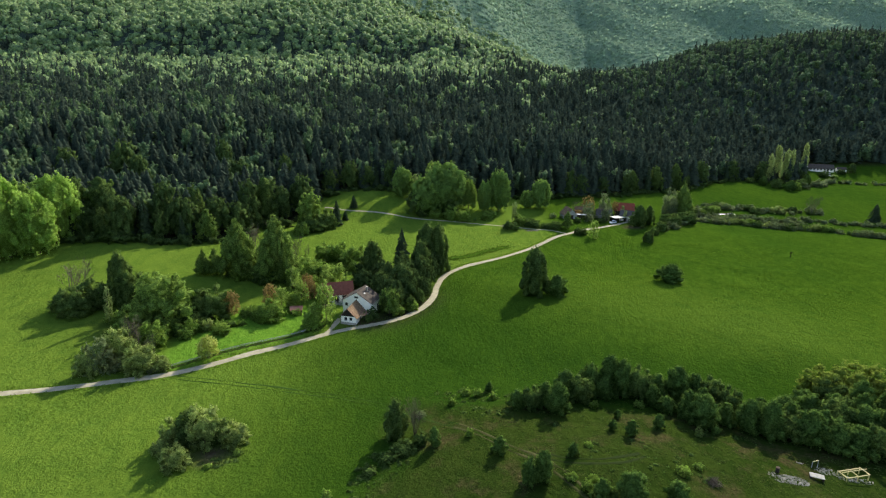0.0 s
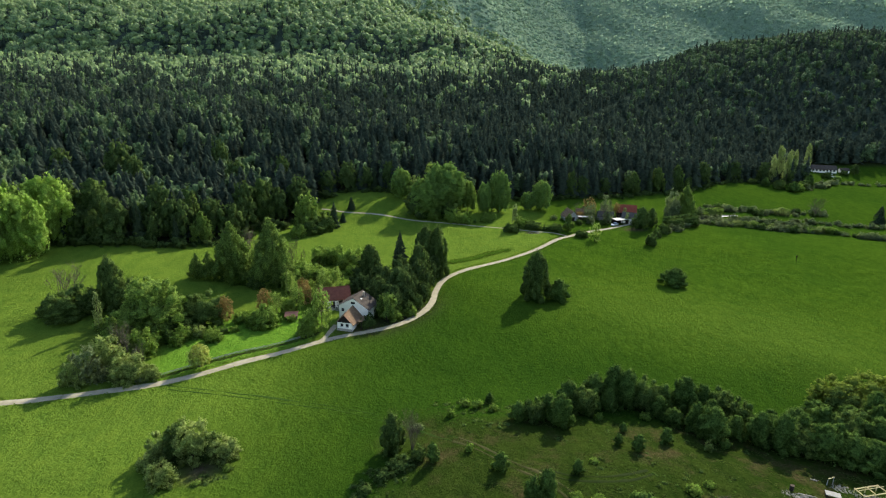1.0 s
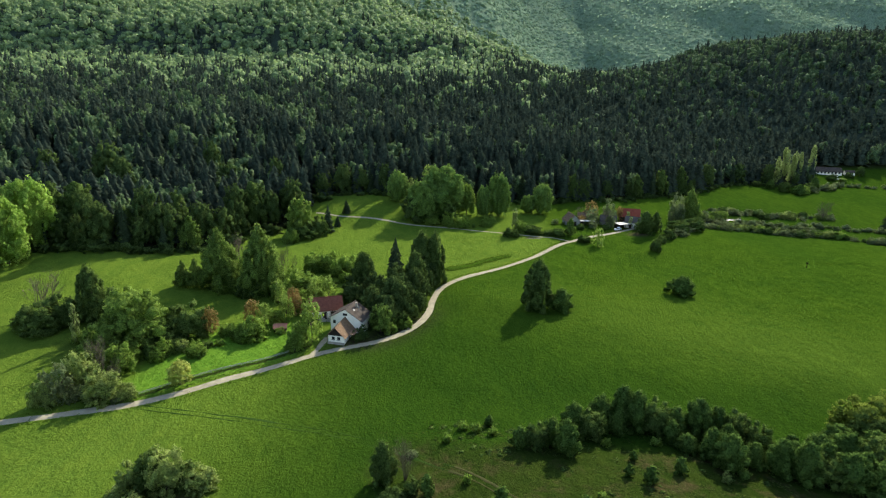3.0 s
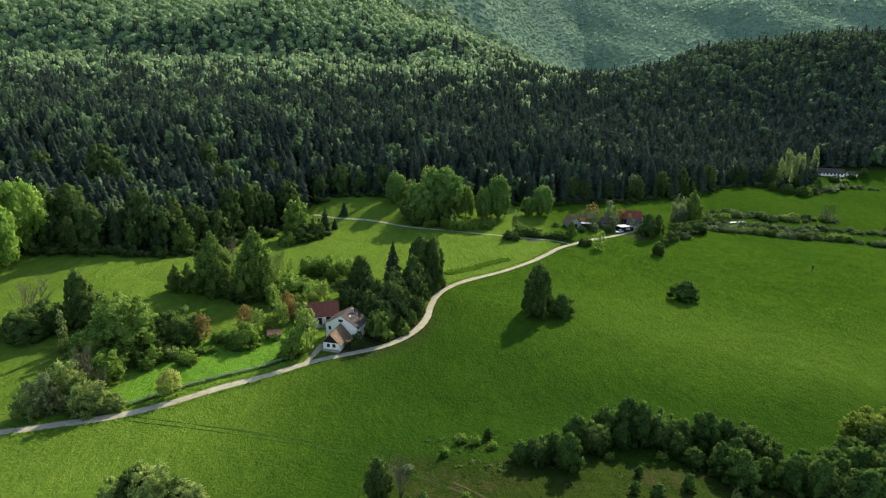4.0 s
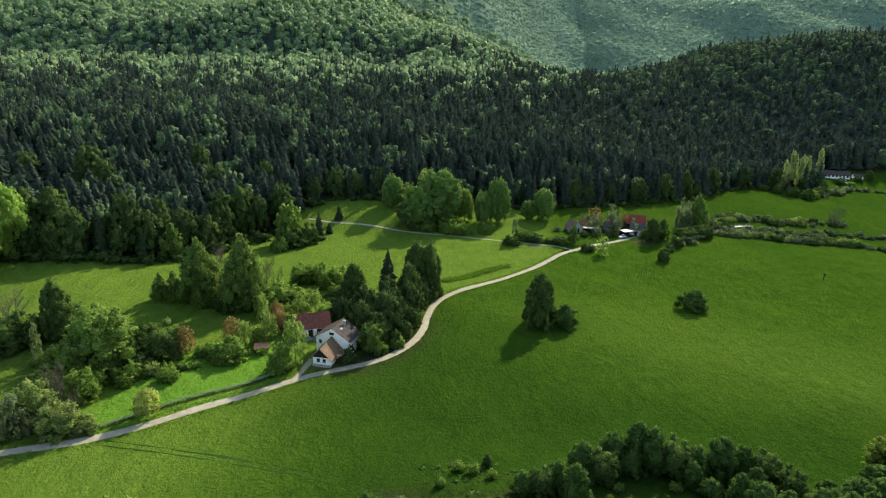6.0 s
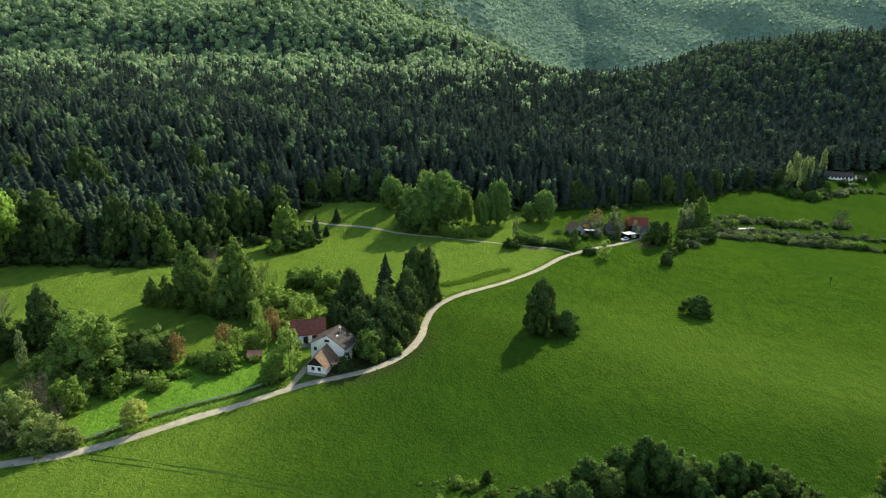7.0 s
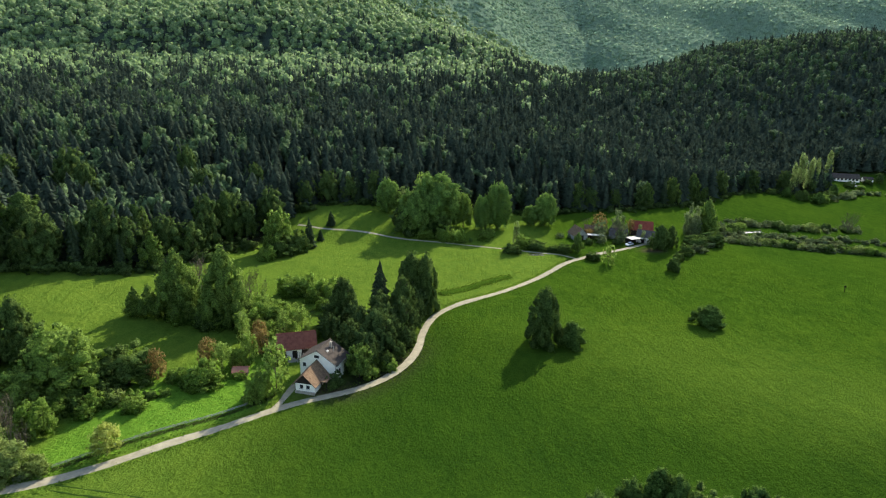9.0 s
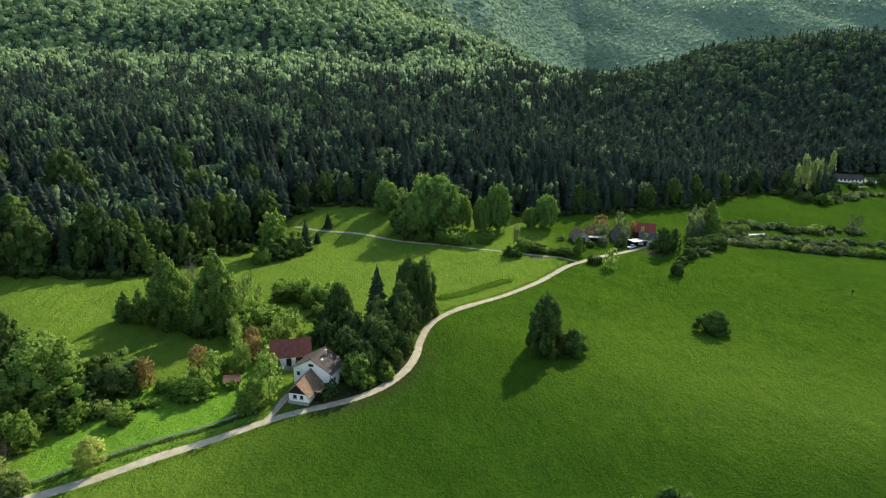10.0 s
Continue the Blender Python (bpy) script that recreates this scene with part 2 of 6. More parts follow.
LEAF = {
    "U": leaf_material("green_leaf", (0.054, 0.108, 0.022), (0.250, 0.360, 0.070), 0.57),
    "Ud": leaf_material("dark_leaf", (0.027, 0.056, 0.016), (0.122, 0.182, 0.044), 0.4),
    "H": leaf_material("hedge_leaf", (0.026, 0.060, 0.014), (0.122, 0.198, 0.043), 0.42, 0.34),
    "B": leaf_material("fresh_leaf", (0.042, 0.086, 0.021), (0.220, 0.318, 0.064), 0.5),
    "Bd": leaf_material("deep_leaf", (0.021, 0.042, 0.015), (0.090, 0.136, 0.036), 0.27),
    "Bb": leaf_material("bright_leaf", (0.105, 0.195, 0.036), (0.260, 0.385, 0.074), 0.55),
    "L": leaf_material("light_leaf", (0.070, 0.128, 0.028), (0.260, 0.360, 0.078), 0.58),
    "E": leaf_material("linden_leaf", (0.038, 0.086, 0.023), (0.195, 0.300, 0.068), 0.44),
    "C": leaf_material("cone_leaf", (0.040, 0.080, 0.020), (0.188, 0.272, 0.056), 0.46),
    "Cd": leaf_material("oak_leaf", (0.026, 0.053, 0.016), (0.112, 0.168, 0.040), 0.40),
    "S": leaf_material("spruce_needle", (0.019, 0.034, 0.018), (0.058, 0.084, 0.040), 0.28),
    "W": leaf_material("willow_leaf", (0.070, 0.110, 0.030), (0.330, 0.405, 0.122), 0.55),
    "Y": leaf_material("yellow_leaf", (0.250, 0.290, 0.062), (0.400, 0.440, 0.125), 0.60, 0.25),
    "O": leaf_material("olive_leaf", (0.080, 0.125, 0.020), (0.205, 0.262, 0.050), 0.5, 0.30),
    "R": leaf_material("russet_leaf", (0.120, 0.098, 0.036), (0.320, 0.232, 0.082), 0.52),
    "P": leaf_material("pale_leaf", (0.105, 0.160, 0.048), (0.250, 0.320, 0.112), 0.50),
    "G": leaf_material("grey_brown_leaf", (0.070, 0.102, 0.046), (0.190, 0.236, 0.102), 0.48),
}
WOOD_LEAF = leaf_material("wood_leaf", (0.026, 0.052, 0.028), (0.135, 0.205, 0.078), 0.34, 0.14, True, 1.1, 0.15)
# Kept lighter and bluer than the wood leaf: haze put into the colour.
HILL_LEAF = leaf_material("hazed_hillside_leaf", (0.066, 0.118, 0.056), (0.230, 0.320, 0.120), 0.44, 0.22, True, 0.35, 0.5)
# Leaf colour lightened and cooled to paint in the distant haze.
HAZY_LEAF = leaf_material("hazy_mountain_leaf", (0.140, 0.225, 0.155), (0.290, 0.380, 0.240), 0.45, 0.20, True, 0.35, 0.0)
NEEDLES = leaf_material("forest_needle", (0.028, 0.043, 0.032), (0.054, 0.073, 0.050), 0.24, 0.22, True, 0.5, 0.0)
BLADES = leaf_material("grass_blade", (0.054, 0.105, 0.012), (0.095, 0.150, 0.018), 0.45, 0.8)
TUSSOCK = leaf_material("tussock_blade", (0.052, 0.088, 0.020), (0.095, 0.120, 0.034), 0.4, 0.8)


# ---- the lie of the land ----
def ramp(v, a, b):
    u = np.clip((v - a) / (b - a), 0.0, 1.0)
    return u * u * (3 - 2 * u)


def terrain(x, y):
    """Height of the ground: valley meadows, pasture knoll, wooded apron, two hills and the mountain behind."""
    z = 7.5 * np.exp(-((x - 32) / 45) ** 2) * (1 - ramp(y, 84, 138)) * ramp(y, -60, 40)
    swell = 0.16 * np.sin(x / 5.3 + 1.9 * np.sin(y / 11) + 0.4) + 0.14 * np.sin(y / 4.4 + 1.6 * np.sin(x / 9)) + 0.22 * np.sin((x - 0.6 * y) / 9.5 + np.sin((x + y) / 17))
    z = z + swell * ramp(y, 60, 90) * (1 - ramp(y, 300, 400))
    z = z - 7.5 * ramp(x, 95, 175) * ramp(y, 235, 325) * (1 - 0.5 * ramp(y, 470, 560))
    z = z + 8.0 * np.exp(-((x + 52) / 48) ** 2) * ramp(y, 282, 322)
    z = z + 4.5 * ramp(-x, 85, 150) * ramp(y, 160, 230)
    z = z + 0.112 * np.clip(y - 300, 0, 550) * (1 - ramp(x, -60, 330)) * ramp(y, 300, 420)
    z = z + 9 * ramp(-x, 80, 200) * ramp(y, 300, 400)
    hill = 265 * np.tanh(np.clip(y - 830, 0, 620) / 265)
    z = z + 0.5 * hill * (1 - ramp(x, -200, 215)) * ramp(y, 790, 960)
    side = np.where(x < 560, np.exp(-((x - 560) / 375) ** 2), 1.0)
    z = z + 130 * side * ramp(y, 470, 900) * (1 - 0.6 * ramp(y, 1000, 1500))
    up = np.clip(y - 1250, 0, 1600)
    z = z + 0.335 * up * (1 + 0.06 * np.sin(x / 160 + 0.9) * ramp(y, 1500, 1900))
    gorge = x - 330 - 0.10 * (y - 1600)
    z = z + (95 * np.clip(np.abs(gorge) / 330, 0, 1) ** 0.8 - 55) * ramp(y, 1300, 1560) * (1 - ramp(y, 1800, 2250))
    spur = np.abs(np.mod(x - 0.35 * y + 120, 300) / 150 - 1)
    z = z + 34 * spur * ramp(y, 1400, 1650) * ramp(gorge, 160, 420)
    folds = 8 * np.sin(x / 58 + 1.3 * np.sin(y / 120)) + 4 * np.sin(x / 27 + y / 83)
    z = z + folds * ramp(y, 880, 1080)
    return z


def ground_z(x, y):
    return float(terrain(np.float64(x), np.float64(y)))


EDGE_X = (-900, -400, -180, -143, -121, -105, -99, -84, -78, -74, -55, -33, 31, 62, 100, 134, 155, 195, 218, 265, 290, 302, 420, 560, 900)
EDGE_Y = (150, 190, 224, 227, 233, 247, 268, 282, 306, 328, 328, 331, 345, 351, 358, 381, 401, 441, 457, 463, 482, 528, 528, 470, 430)


def wood_edge(x):
    return np.interp(x, EDGE_X, EDGE_Y)


def mesh_object(name, verts, faces, material, parent=None, label="", smooth=False):
    me = bpy.data.meshes.new(name)
    me.from_pydata([tuple(v) for v in verts], [], [tuple(f) for f in faces])
    if smooth:
        me.polygons.foreach_set("use_smooth", [True] * len(me.polygons))
    me.materials.append(material)
    me.update()
    ob = new(name, me)
    if parent:
        ob.parent = parent
    return tagged(ob, label)


def fast_mesh(name, verts, tris, material, smooth=False, normals=None):
    """One mesh of many triangles from arrays; normals: a soft shading direction for each vertex."""
    me = bpy.data.meshes.new(name)
    me.vertices.add(len(verts))
    me.vertices.foreach_set("co", np.ascontiguousarray(verts, dtype=np.float32).ravel())
    me.loops.add(len(tris) * 3)
    me.loops.foreach_set("vertex_index", np.ascontiguousarray(tris, dtype=np.int32).ravel())
    me.polygons.add(len(tris))
    me.polygons.foreach_set("loop_start", np.arange(len(tris), dtype=np.int32) * 3)
    if smooth or normals is not None:
        me.polygons.foreach_set("use_smooth", np.ones(len(tris), dtype=bool))
    me.update(calc_edges=True)
    if normals is not None:
        me.normals_split_custom_set_from_vertices(np.ascontiguousarray(normals, dtype=np.float32))
    me.materials.append(material)
    return me


def part(name, bm, material, parent, label=""):
    me = bpy.data.meshes.new(name)
    bm.to_mesh(me)
    bm.free()
    me.materials.append(material)
    ob = new(name, me)
    ob.parent = parent
    return tagged(ob, label)


def box(cx, cy, cz, sx, sy, sz, bevel=0.0, turn=0.0, bm=None):
    """A box in a bmesh, centred, with bevelled edges."""
    bm = bm or bmesh.new()
    made = bmesh.ops.create_cube(bm, size=1)["verts"]
    bmesh.ops.transform(bm, matrix=Matrix.Translation((cx, cy, cz)) @ Matrix.Rotation(turn, 4, 'Z') @ Matrix.Diagonal((sx, sy, sz, 1)), verts=made)
    if bevel:
        edges = list({e for v in made for e in v.link_edges})
        bmesh.ops.bevel(bm, geom=edges, offset=bevel, segments=1, affect='EDGES')
    return bm


def spaced(stops):
    """Grid lines from (value, step) stops."""
    out = [stops[0][0]]
    for (a, step), (b, _) in zip(stops, stops[1:]):
        k = max(1, round((b - a) / step))
        out += [a + (b - a) * i / k for i in range(1, k + 1)]
    return np.array(out)


def build_ground():
    gx = spaced(((-4500, 300), (-1500, 40), (-420, 8), (-150, 3), (130, 5), (320, 14), (700, 40), (1500, 300), (4500, 1)))
    gy = spaced(((-4500, 400), (-300, 20), (60, 3), (335, 6), (560, 14), (1000, 25), (2600, 200), (4500, 1)))
    X, Y = np.meshgrid(gx, gy)
    Z = terrain(X, Y)
    w, h = len(gx), len(gy)
    verts = np.stack([X.ravel(), Y.ravel(), Z.ravel()], 1)
    i = np.arange((h - 1) * w).reshape(h - 1, w)[:, :-1].ravel()
    tris = np.concatenate([np.stack([i, i + 1, i + w + 1], 1), np.stack([i, i + w + 1, i + w], 1)])
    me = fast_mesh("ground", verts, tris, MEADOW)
    me.polygons.foreach_set("use_smooth", np.ones(len(tris), dtype=bool))
    x, y = X.ravel(), Y.ravel()
    masks = {
        "pasture": ramp(x + 3 * np.sin(y / 4), -16, -4) * (1 - ramp(y + 2 * np.sin(x / 5), 108, 117)) * (1 - ramp(x, 100, 120)),
        "lush": ramp(y - 0.80 * x, 183, 190) * (1 - ramp(y - 0.45 * x, 190, 204)) * ramp(x, -82, -76) * (1 - ramp(x, -44, -38)),
        # Grove, copse and roadside terms put tree shade into the ground colour too.
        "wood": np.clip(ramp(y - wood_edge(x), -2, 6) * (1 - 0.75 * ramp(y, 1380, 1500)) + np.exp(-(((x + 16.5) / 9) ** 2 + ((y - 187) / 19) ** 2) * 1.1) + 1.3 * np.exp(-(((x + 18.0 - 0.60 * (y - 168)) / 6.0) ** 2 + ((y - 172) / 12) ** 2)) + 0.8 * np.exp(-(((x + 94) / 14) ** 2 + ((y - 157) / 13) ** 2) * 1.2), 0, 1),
        # Hollow and yard terms: bare soil, darkened also for the shade there.
        "soil": np.clip(1.2 * np.exp(-(((x + 47.4) / 4.2) ** 2 + ((y - 95.0) / 3.2) ** 2) * 1.4) + np.maximum(np.exp(-(((x - 91) / 6) ** 2 + ((y - 288) / 3.5) ** 2) * 2), np.maximum(0.75 * np.exp(-(((x + 27.5) / 6.5) ** 2 + ((y - 161.3) / 3.2) ** 2) * 1.3), 0.8 * np.exp(-(((x - 38) / 4) ** 2 + ((y - 278.5) / 1.8) ** 2) * 2))) * 1.5, 0, 1),
    }
    over = y - np.interp(x, ROAD[:, 0], ROAD[:, 1])
    # Sun on the left meadow and cloud shade near by, painted as grass tone.
    masks["painted_light"] = np.maximum(ramp(over, -1, 2) * (1 - ramp(x, 40, 56)), 0.92 * ramp(-x, 0, 70) * ramp(y, 40, 80))
    masks["painted_shade"] = 0.95 * (1 - ramp(over, -3, 1)) * (1 - ramp(y + 0.5 * x + 5 * np.sin(x / 17) + 4 * np.sin(y / 11), 160, 230)) * ramp(x, -60, -10)
    # A sunny patch, and cloud shade on the far fields, in grass colour.
    masks["painted_light"] = np.maximum(masks["painted_light"], 0.52 * np.exp(-(((x - 82) / 52) ** 2 + ((y - 165 + 0.35 * (x - 85)) / 34) ** 2)))
    masks["painted_shade"] = np.maximum(masks["painted_shade"], 0.45 * ramp(x - 0.25 * (y - 280) + 9 * np.sin(y / 19), 55, 150) * ramp(y + 12 * np.sin(x / 23), 205, 300))
    for key, vals in masks.items():
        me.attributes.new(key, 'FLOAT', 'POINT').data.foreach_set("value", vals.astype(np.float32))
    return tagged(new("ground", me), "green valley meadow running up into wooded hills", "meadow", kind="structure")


def smooth_line(points, step):
    """A smooth line (Catmull-Rom) through plan points, at even steps."""
    p = [np.array(q, float) for q in points]
    p = [2 * p[0] - p[1]] + p + [2 * p[-1] - p[-2]]
    out = []
    for a, b, c, d in zip(p, p[1:], p[2:], p[3:]):
        k = max(2, int(np.linalg.norm(c - b) / step))
        for i in range(k):
            t = i / k
            out.append(0.5 * (2 * b + (c - a) * t + (2 * a - 5 * b + 4 * c - d) * t * t + (3 * b - a - 3 * c + d) * t ** 3))
    return np.array(out + [p[-2]])


def ribbon(name, line, width, material, lift, label, category, ragged=0.25, camber=0.04, seed=1, offset=0.0):
    """A strip laid over the ground along a line, with ragged edges and a slight camber."""
    rnd = np.random.RandomState(seed)
    d = np.gradient(line, axis=0)
    d /= np.linalg.norm(d, axis=1)[:, None]
    side = np.stack([-d[:, 1], d[:, 0]], 1)
    wob = np.convolve(rnd.normal(0, 1, len(line) + 8), np.ones(4) / 4, 'same')[4:-4]
    wob2 = np.convolve(rnd.normal(0, 1, len(line) + 8), np.ones(4) / 4, 'same')[4:-4]
    verts, faces = [], []
    for i, (p, s) in enumerate(zip(line, side)):
        for j, u in enumerate((-1, -0.55, 0, 0.55, 1)):
            e = (wob[i] if u < 0 else wob2[i]) * ragged * abs(u)
            q = p + s * (offset + u * width / 2 + (e if u > 0 else -e))
            z = ground_z(*q) + (lift + camber * (1 - u * u) if abs(u) < 1 else -0.012)
            verts.append((q[0], q[1], z))
        if i:
            a = (i - 1) * 5
            faces += [(a + k, a + k + 1, a + k + 6, a + k + 5) for k in range(4)]
    return tagged(mesh_object(name, verts, faces, material, smooth=True), label, category, kind="structure")


ROAD = smooth_line(((-190, 88), (-150, 102), (-125, 110), (-107, 115.2), (-93, 119), (-83.6, 122), (-74, 125.8), (-65.8, 130.8), (-56, 138.3), (-45.9, 146.4), (-34.2, 155),
                    (-20.5, 162.8), (-13.3, 169.4), (-9.1, 176.6), (-6.8, 185.5), (-6, 196), (-3.3, 207.8), (2.8, 216.8), (12.2, 225), (22.4, 233.7),
                    (33.9, 246.5), (47.4, 263.9), (56.1, 273.2), (70.3, 283.5), (82.7, 292.6), (93, 299.5)), 1.5)
LANE = smooth_line(((54.5, 272.5), (47.6, 278.4), (38.2, 280.6), (26.4, 283.4), (14.3, 286.8), (1.8, 289.5), (-13.4, 292), (-26.4, 294.4), (-37, 296.6), (-50.3, 298.2), (-60.9, 299.4), (-72, 303)), 1.5)
TRACK = smooth_line(((-69.5, 125.6), (-66.5, 125.2), (-53, 123.4), (-42, 121.6), (-30, 118.6), (-18.7, 115.0), (-9.7, 111.8), (-3.9, 108), (5.8, 100.3), (12.2, 93.6), (18, 88.2), (22.2, 82.6), (28, 72), (32, 58)), 1.2)
build_ground()
ribbon("road", ROAD, 2.5, GRAVEL, 0.035, "pale gravel country road winding through the meadow", "road", 0.12)
ribbon("lane", LANE, 1.45, GRAVEL, 0.03, "narrow pale gravel lane branching off the road", "lane", 0.15, 0.012, 2)
ribbon("drive", smooth_line(((-37.6, 152.9), (-36.6, 156.0), (-35.9, 160), (-35.8, 164)), 1.0), 1.7, GRAVEL, 0.03, "worn gravel drive beside the old house", "drive", 0.3, seed=3)
for k, off in enumerate((-0.75, 0.75)):
    ribbon("wheel_track", TRACK[TRACK[:, 0] < 2], 0.42, RUT, 0.03, "faint dark wheel rut pressed into the grass", "track", 0.3, 0.0, 25 + k, off)
    ribbon("wheel_track", TRACK[TRACK[:, 0] >= 1], 0.45, EARTH, 0.05, "faint worn wheel rut across the grass", "track", 0.25, 0.0, 5 + k, off)
BRANCH = smooth_line(((14.5, 89.6), (18.6, 89.8), (22.1, 88.3), (27.2, 87.8), (32.5, 88.6), (37.0, 90.6)), 1.2)
for k, off in enumerate((-0.7, 0.7)):
    ribbon("pasture_track", BRANCH, 0.55, DARK_RUT, 0.02, "faint rut bending across the rough pasture", "track", 0.25, 0.0, 15 + k, off)
BANK = smooth_line(((-1.4, 227.2), (6.5, 233.2), (15.2, 241.0), (23.5, 248.4)), 0.8)
ribbon("grass_bank", BANK, 4.0, MEADOW, 0.0, "low bank of lush darker grass beside the road", "bank", 0.7, 0.40, 12)
ribbon("stream", smooth_line(((141, 332), (148.2, 338.4), (155, 344.5), (162, 349.5), (172, 352)), 1.0), 4.2, WATER, 0.10, "narrow stream glinting between willow bushes", "stream", 0.5, 0.0, 8)


# ---- plants ----
def icosa():
    bm = bmesh.new()
    bmesh.ops.create_icosphere(bm, subdivisions=1, radius=1)
    v = np.array([q.co[:] for q in bm.verts])
    f = np.array([[q.index for q in t.verts] for t in bm.faces])
    bm.free()
    return v, f


ICO_V, ICO_F = icosa()


def unit(v):
    return v / np.maximum(np.linalg.norm(v, axis=-1, keepdims=True), 1e-9)


def leaf_cards(points, outward, size, rnd, flat=0.55, aspect=(1.0, 1.0, 1.0), own=0.45):
    """Bent leaf sprays (two triangles each) at points, facing outward more or less, shaded as the outside of their bough."""
    k = len(points)
    out = unit(outward)
    nrm = unit(outward * flat + rnd.normal(0, 0.6, (k, 3)))
    nrm = np.where(np.sum(nrm * out, 1, keepdims=True) < 0, -nrm, nrm)
    a = unit(np.cross(nrm, rnd.normal(0, 1, (k, 3))))
    b = np.cross(nrm, a)
    s = size * rnd.uniform(0.6, 1.35, (k, 1))
    asp = np.array(aspect)
    p0, p1 = points - a * s * asp, points + a * s * asp
    p2 = points + (b * s * 0.8 + nrm * s * 0.25) * asp
    p3 = points + (-b * s * 0.8 + nrm * s * 0.25) * asp
    v = np.stack([p0, p1, p2, p3], 1).reshape(-1, 3)
    i = np.arange(k)[:, None] * 4
    t = np.concatenate([i + np.array([0, 1, 2]), i + np.array([1, 0, 3])], 0)
    return v, t, np.repeat(unit(out + own * nrm), 4, 0)


def crown_arrays(seed, lobes, count, size, aspect, core=0.72, own=0.45):
    """A crown from lobes (x, y, z, radius): an uneven inner mass under sprays of leaves that reach past it."""
    rnd = np.random.RandomState(seed)
    lob = np.array(lobes, float)
    middle = np.array([0, 0, 0.45])
    vs, ts, ns, base = [], [], [], 0
    for q in lob:
        v = ICO_V * (1 + rnd.uniform(-0.28, 0.16, (len(ICO_V), 1))) * q[3] * core * np.array([1, 1, 0.95]) + q[:3]
        vs.append(v)
        ts.append(ICO_F + base)
        ns.append(unit(ICO_V + unit(v - middle)))
        base += len(v)
    weight = lob[:, 3] ** 2
    tufts_wanted = max(10, count // 7)
    pick = rnd.choice(len(lob), tufts_wanted * 3, p=weight / weight.sum())
    d = unit(rnd.normal(0, 1, (len(pick), 3)))
    heart = lob[pick, :3] + d * lob[pick, 3:4] * rnd.uniform(0.78, 1.02, (len(pick), 1))
    inside = np.zeros(len(pick), bool)
    for i, q in enumerate(lob):
        inside |= (np.linalg.norm(heart - q[:3], axis=1) < q[3] * 0.70) & (pick != i)
    keep = np.flatnonzero(~inside)[:tufts_wanted]
    of = keep[rnd.randint(0, len(keep), count)]
    reach = lob[pick[of], 3:4] * rnd.uniform(0.17, 0.27, (count, 1))
    step = np.clip(rnd.normal(0, 0.6, (count, 3)), -1.3, 1.3) * reach
    pts = heart[of] + step
    out = 0.6 * d[of] + 0.6 * unit(pts - middle) + 0.5 * step / reach + np.array([0, 0, 0.2])
    v, t, n = leaf_cards(pts, out, size, rnd, aspect=aspect, own=own)
    vs.append(v)
    ts.append(t + base)
    ns.append(n)
    return np.concatenate(vs), np.concatenate(ts), np.concatenate(ns)


def round_lobes(rnd, n, low=0.06, spread=0.37):
    """Lobes of a broad crown in a unit box (height 1, width 1)."""
    out = [(0, 0, 0.36, 0.28), (0, 0, 0.56, 0.28), (0, 0, 0.74, 0.21)]
    for i in range(n):
        a = i * 2.4 + rnd.uniform(-0.5, 0.5)
        u = (i + 0.5) / n
        z = low + 0.08 + (0.82 - low) * u
        reach = spread * math.sqrt(max(0.05, 1 - ((z - 0.42) / 0.54) ** 2)) * rnd.uniform(0.72, 1.12)
        out.append((reach * math.cos(a), reach * math.sin(a), z, rnd.uniform(0.10, 0.165) * (1.15 - 0.35 * u)))
    return out


def cone_lobes(rnd, n, low=0.06):
    """Lobes of a dense egg-shaped crown that comes to a blunt point."""
    out = [(0, 0, 0.22, 0.33), (0, 0, 0.42, 0.30), (0, 0, 0.60, 0.23), (0, 0, 0.76, 0.16), (rnd.uniform(-0.03, 0.03), rnd.uniform(-0.03, 0.03), 0.91, 0.08)]
    for i in range(n):
        a = i * 2.4 + rnd.uniform(-0.4, 0.4)
        u = (i + 0.5) / n
        z = low + 0.05 + 0.80 * u
        wide = 0.40 * (1 - u ** 1.9) ** 0.85 * (0.94 + 0.06 * min(1, u * 6)) * rnd.uniform(0.84, 1.12)
        out.append((wide * math.cos(a), wide * math.sin(a), z, (0.16 - 0.09 * u) * rnd.uniform(0.8, 1.2)))
    return out


def egg_lobes(rnd, n, low=0.0):
    """Lobes of a full egg-shaped crown, broad low down, that reaches the ground."""
    out = [(0, 0, 0.14, 0.29), (0, 0, 0.30, 0.34), (0, 0, 0.48, 0.31), (0, 0, 0.66, 0.27), (0, 0, 0.80, 0.19), (rnd.uniform(-0.05, 0.05), rnd.uniform(-0.05, 0.05), 0.89, 0.115)]
    for i in range(n):
        a = i * 2.4 + rnd.uniform(-0.4, 0.4)
        u = (i + 0.5) / n
        z = low + 0.06 + 0.84 * u
        wide = 0.385 * (1 - u ** 3.2) ** 0.72 * rnd.uniform(0.90, 1.08)
        out.append((wide * math.cos(a), wide * math.sin(a), z, (0.125 - 0.055 * u) * rnd.uniform(0.8, 1.15)))
    return out


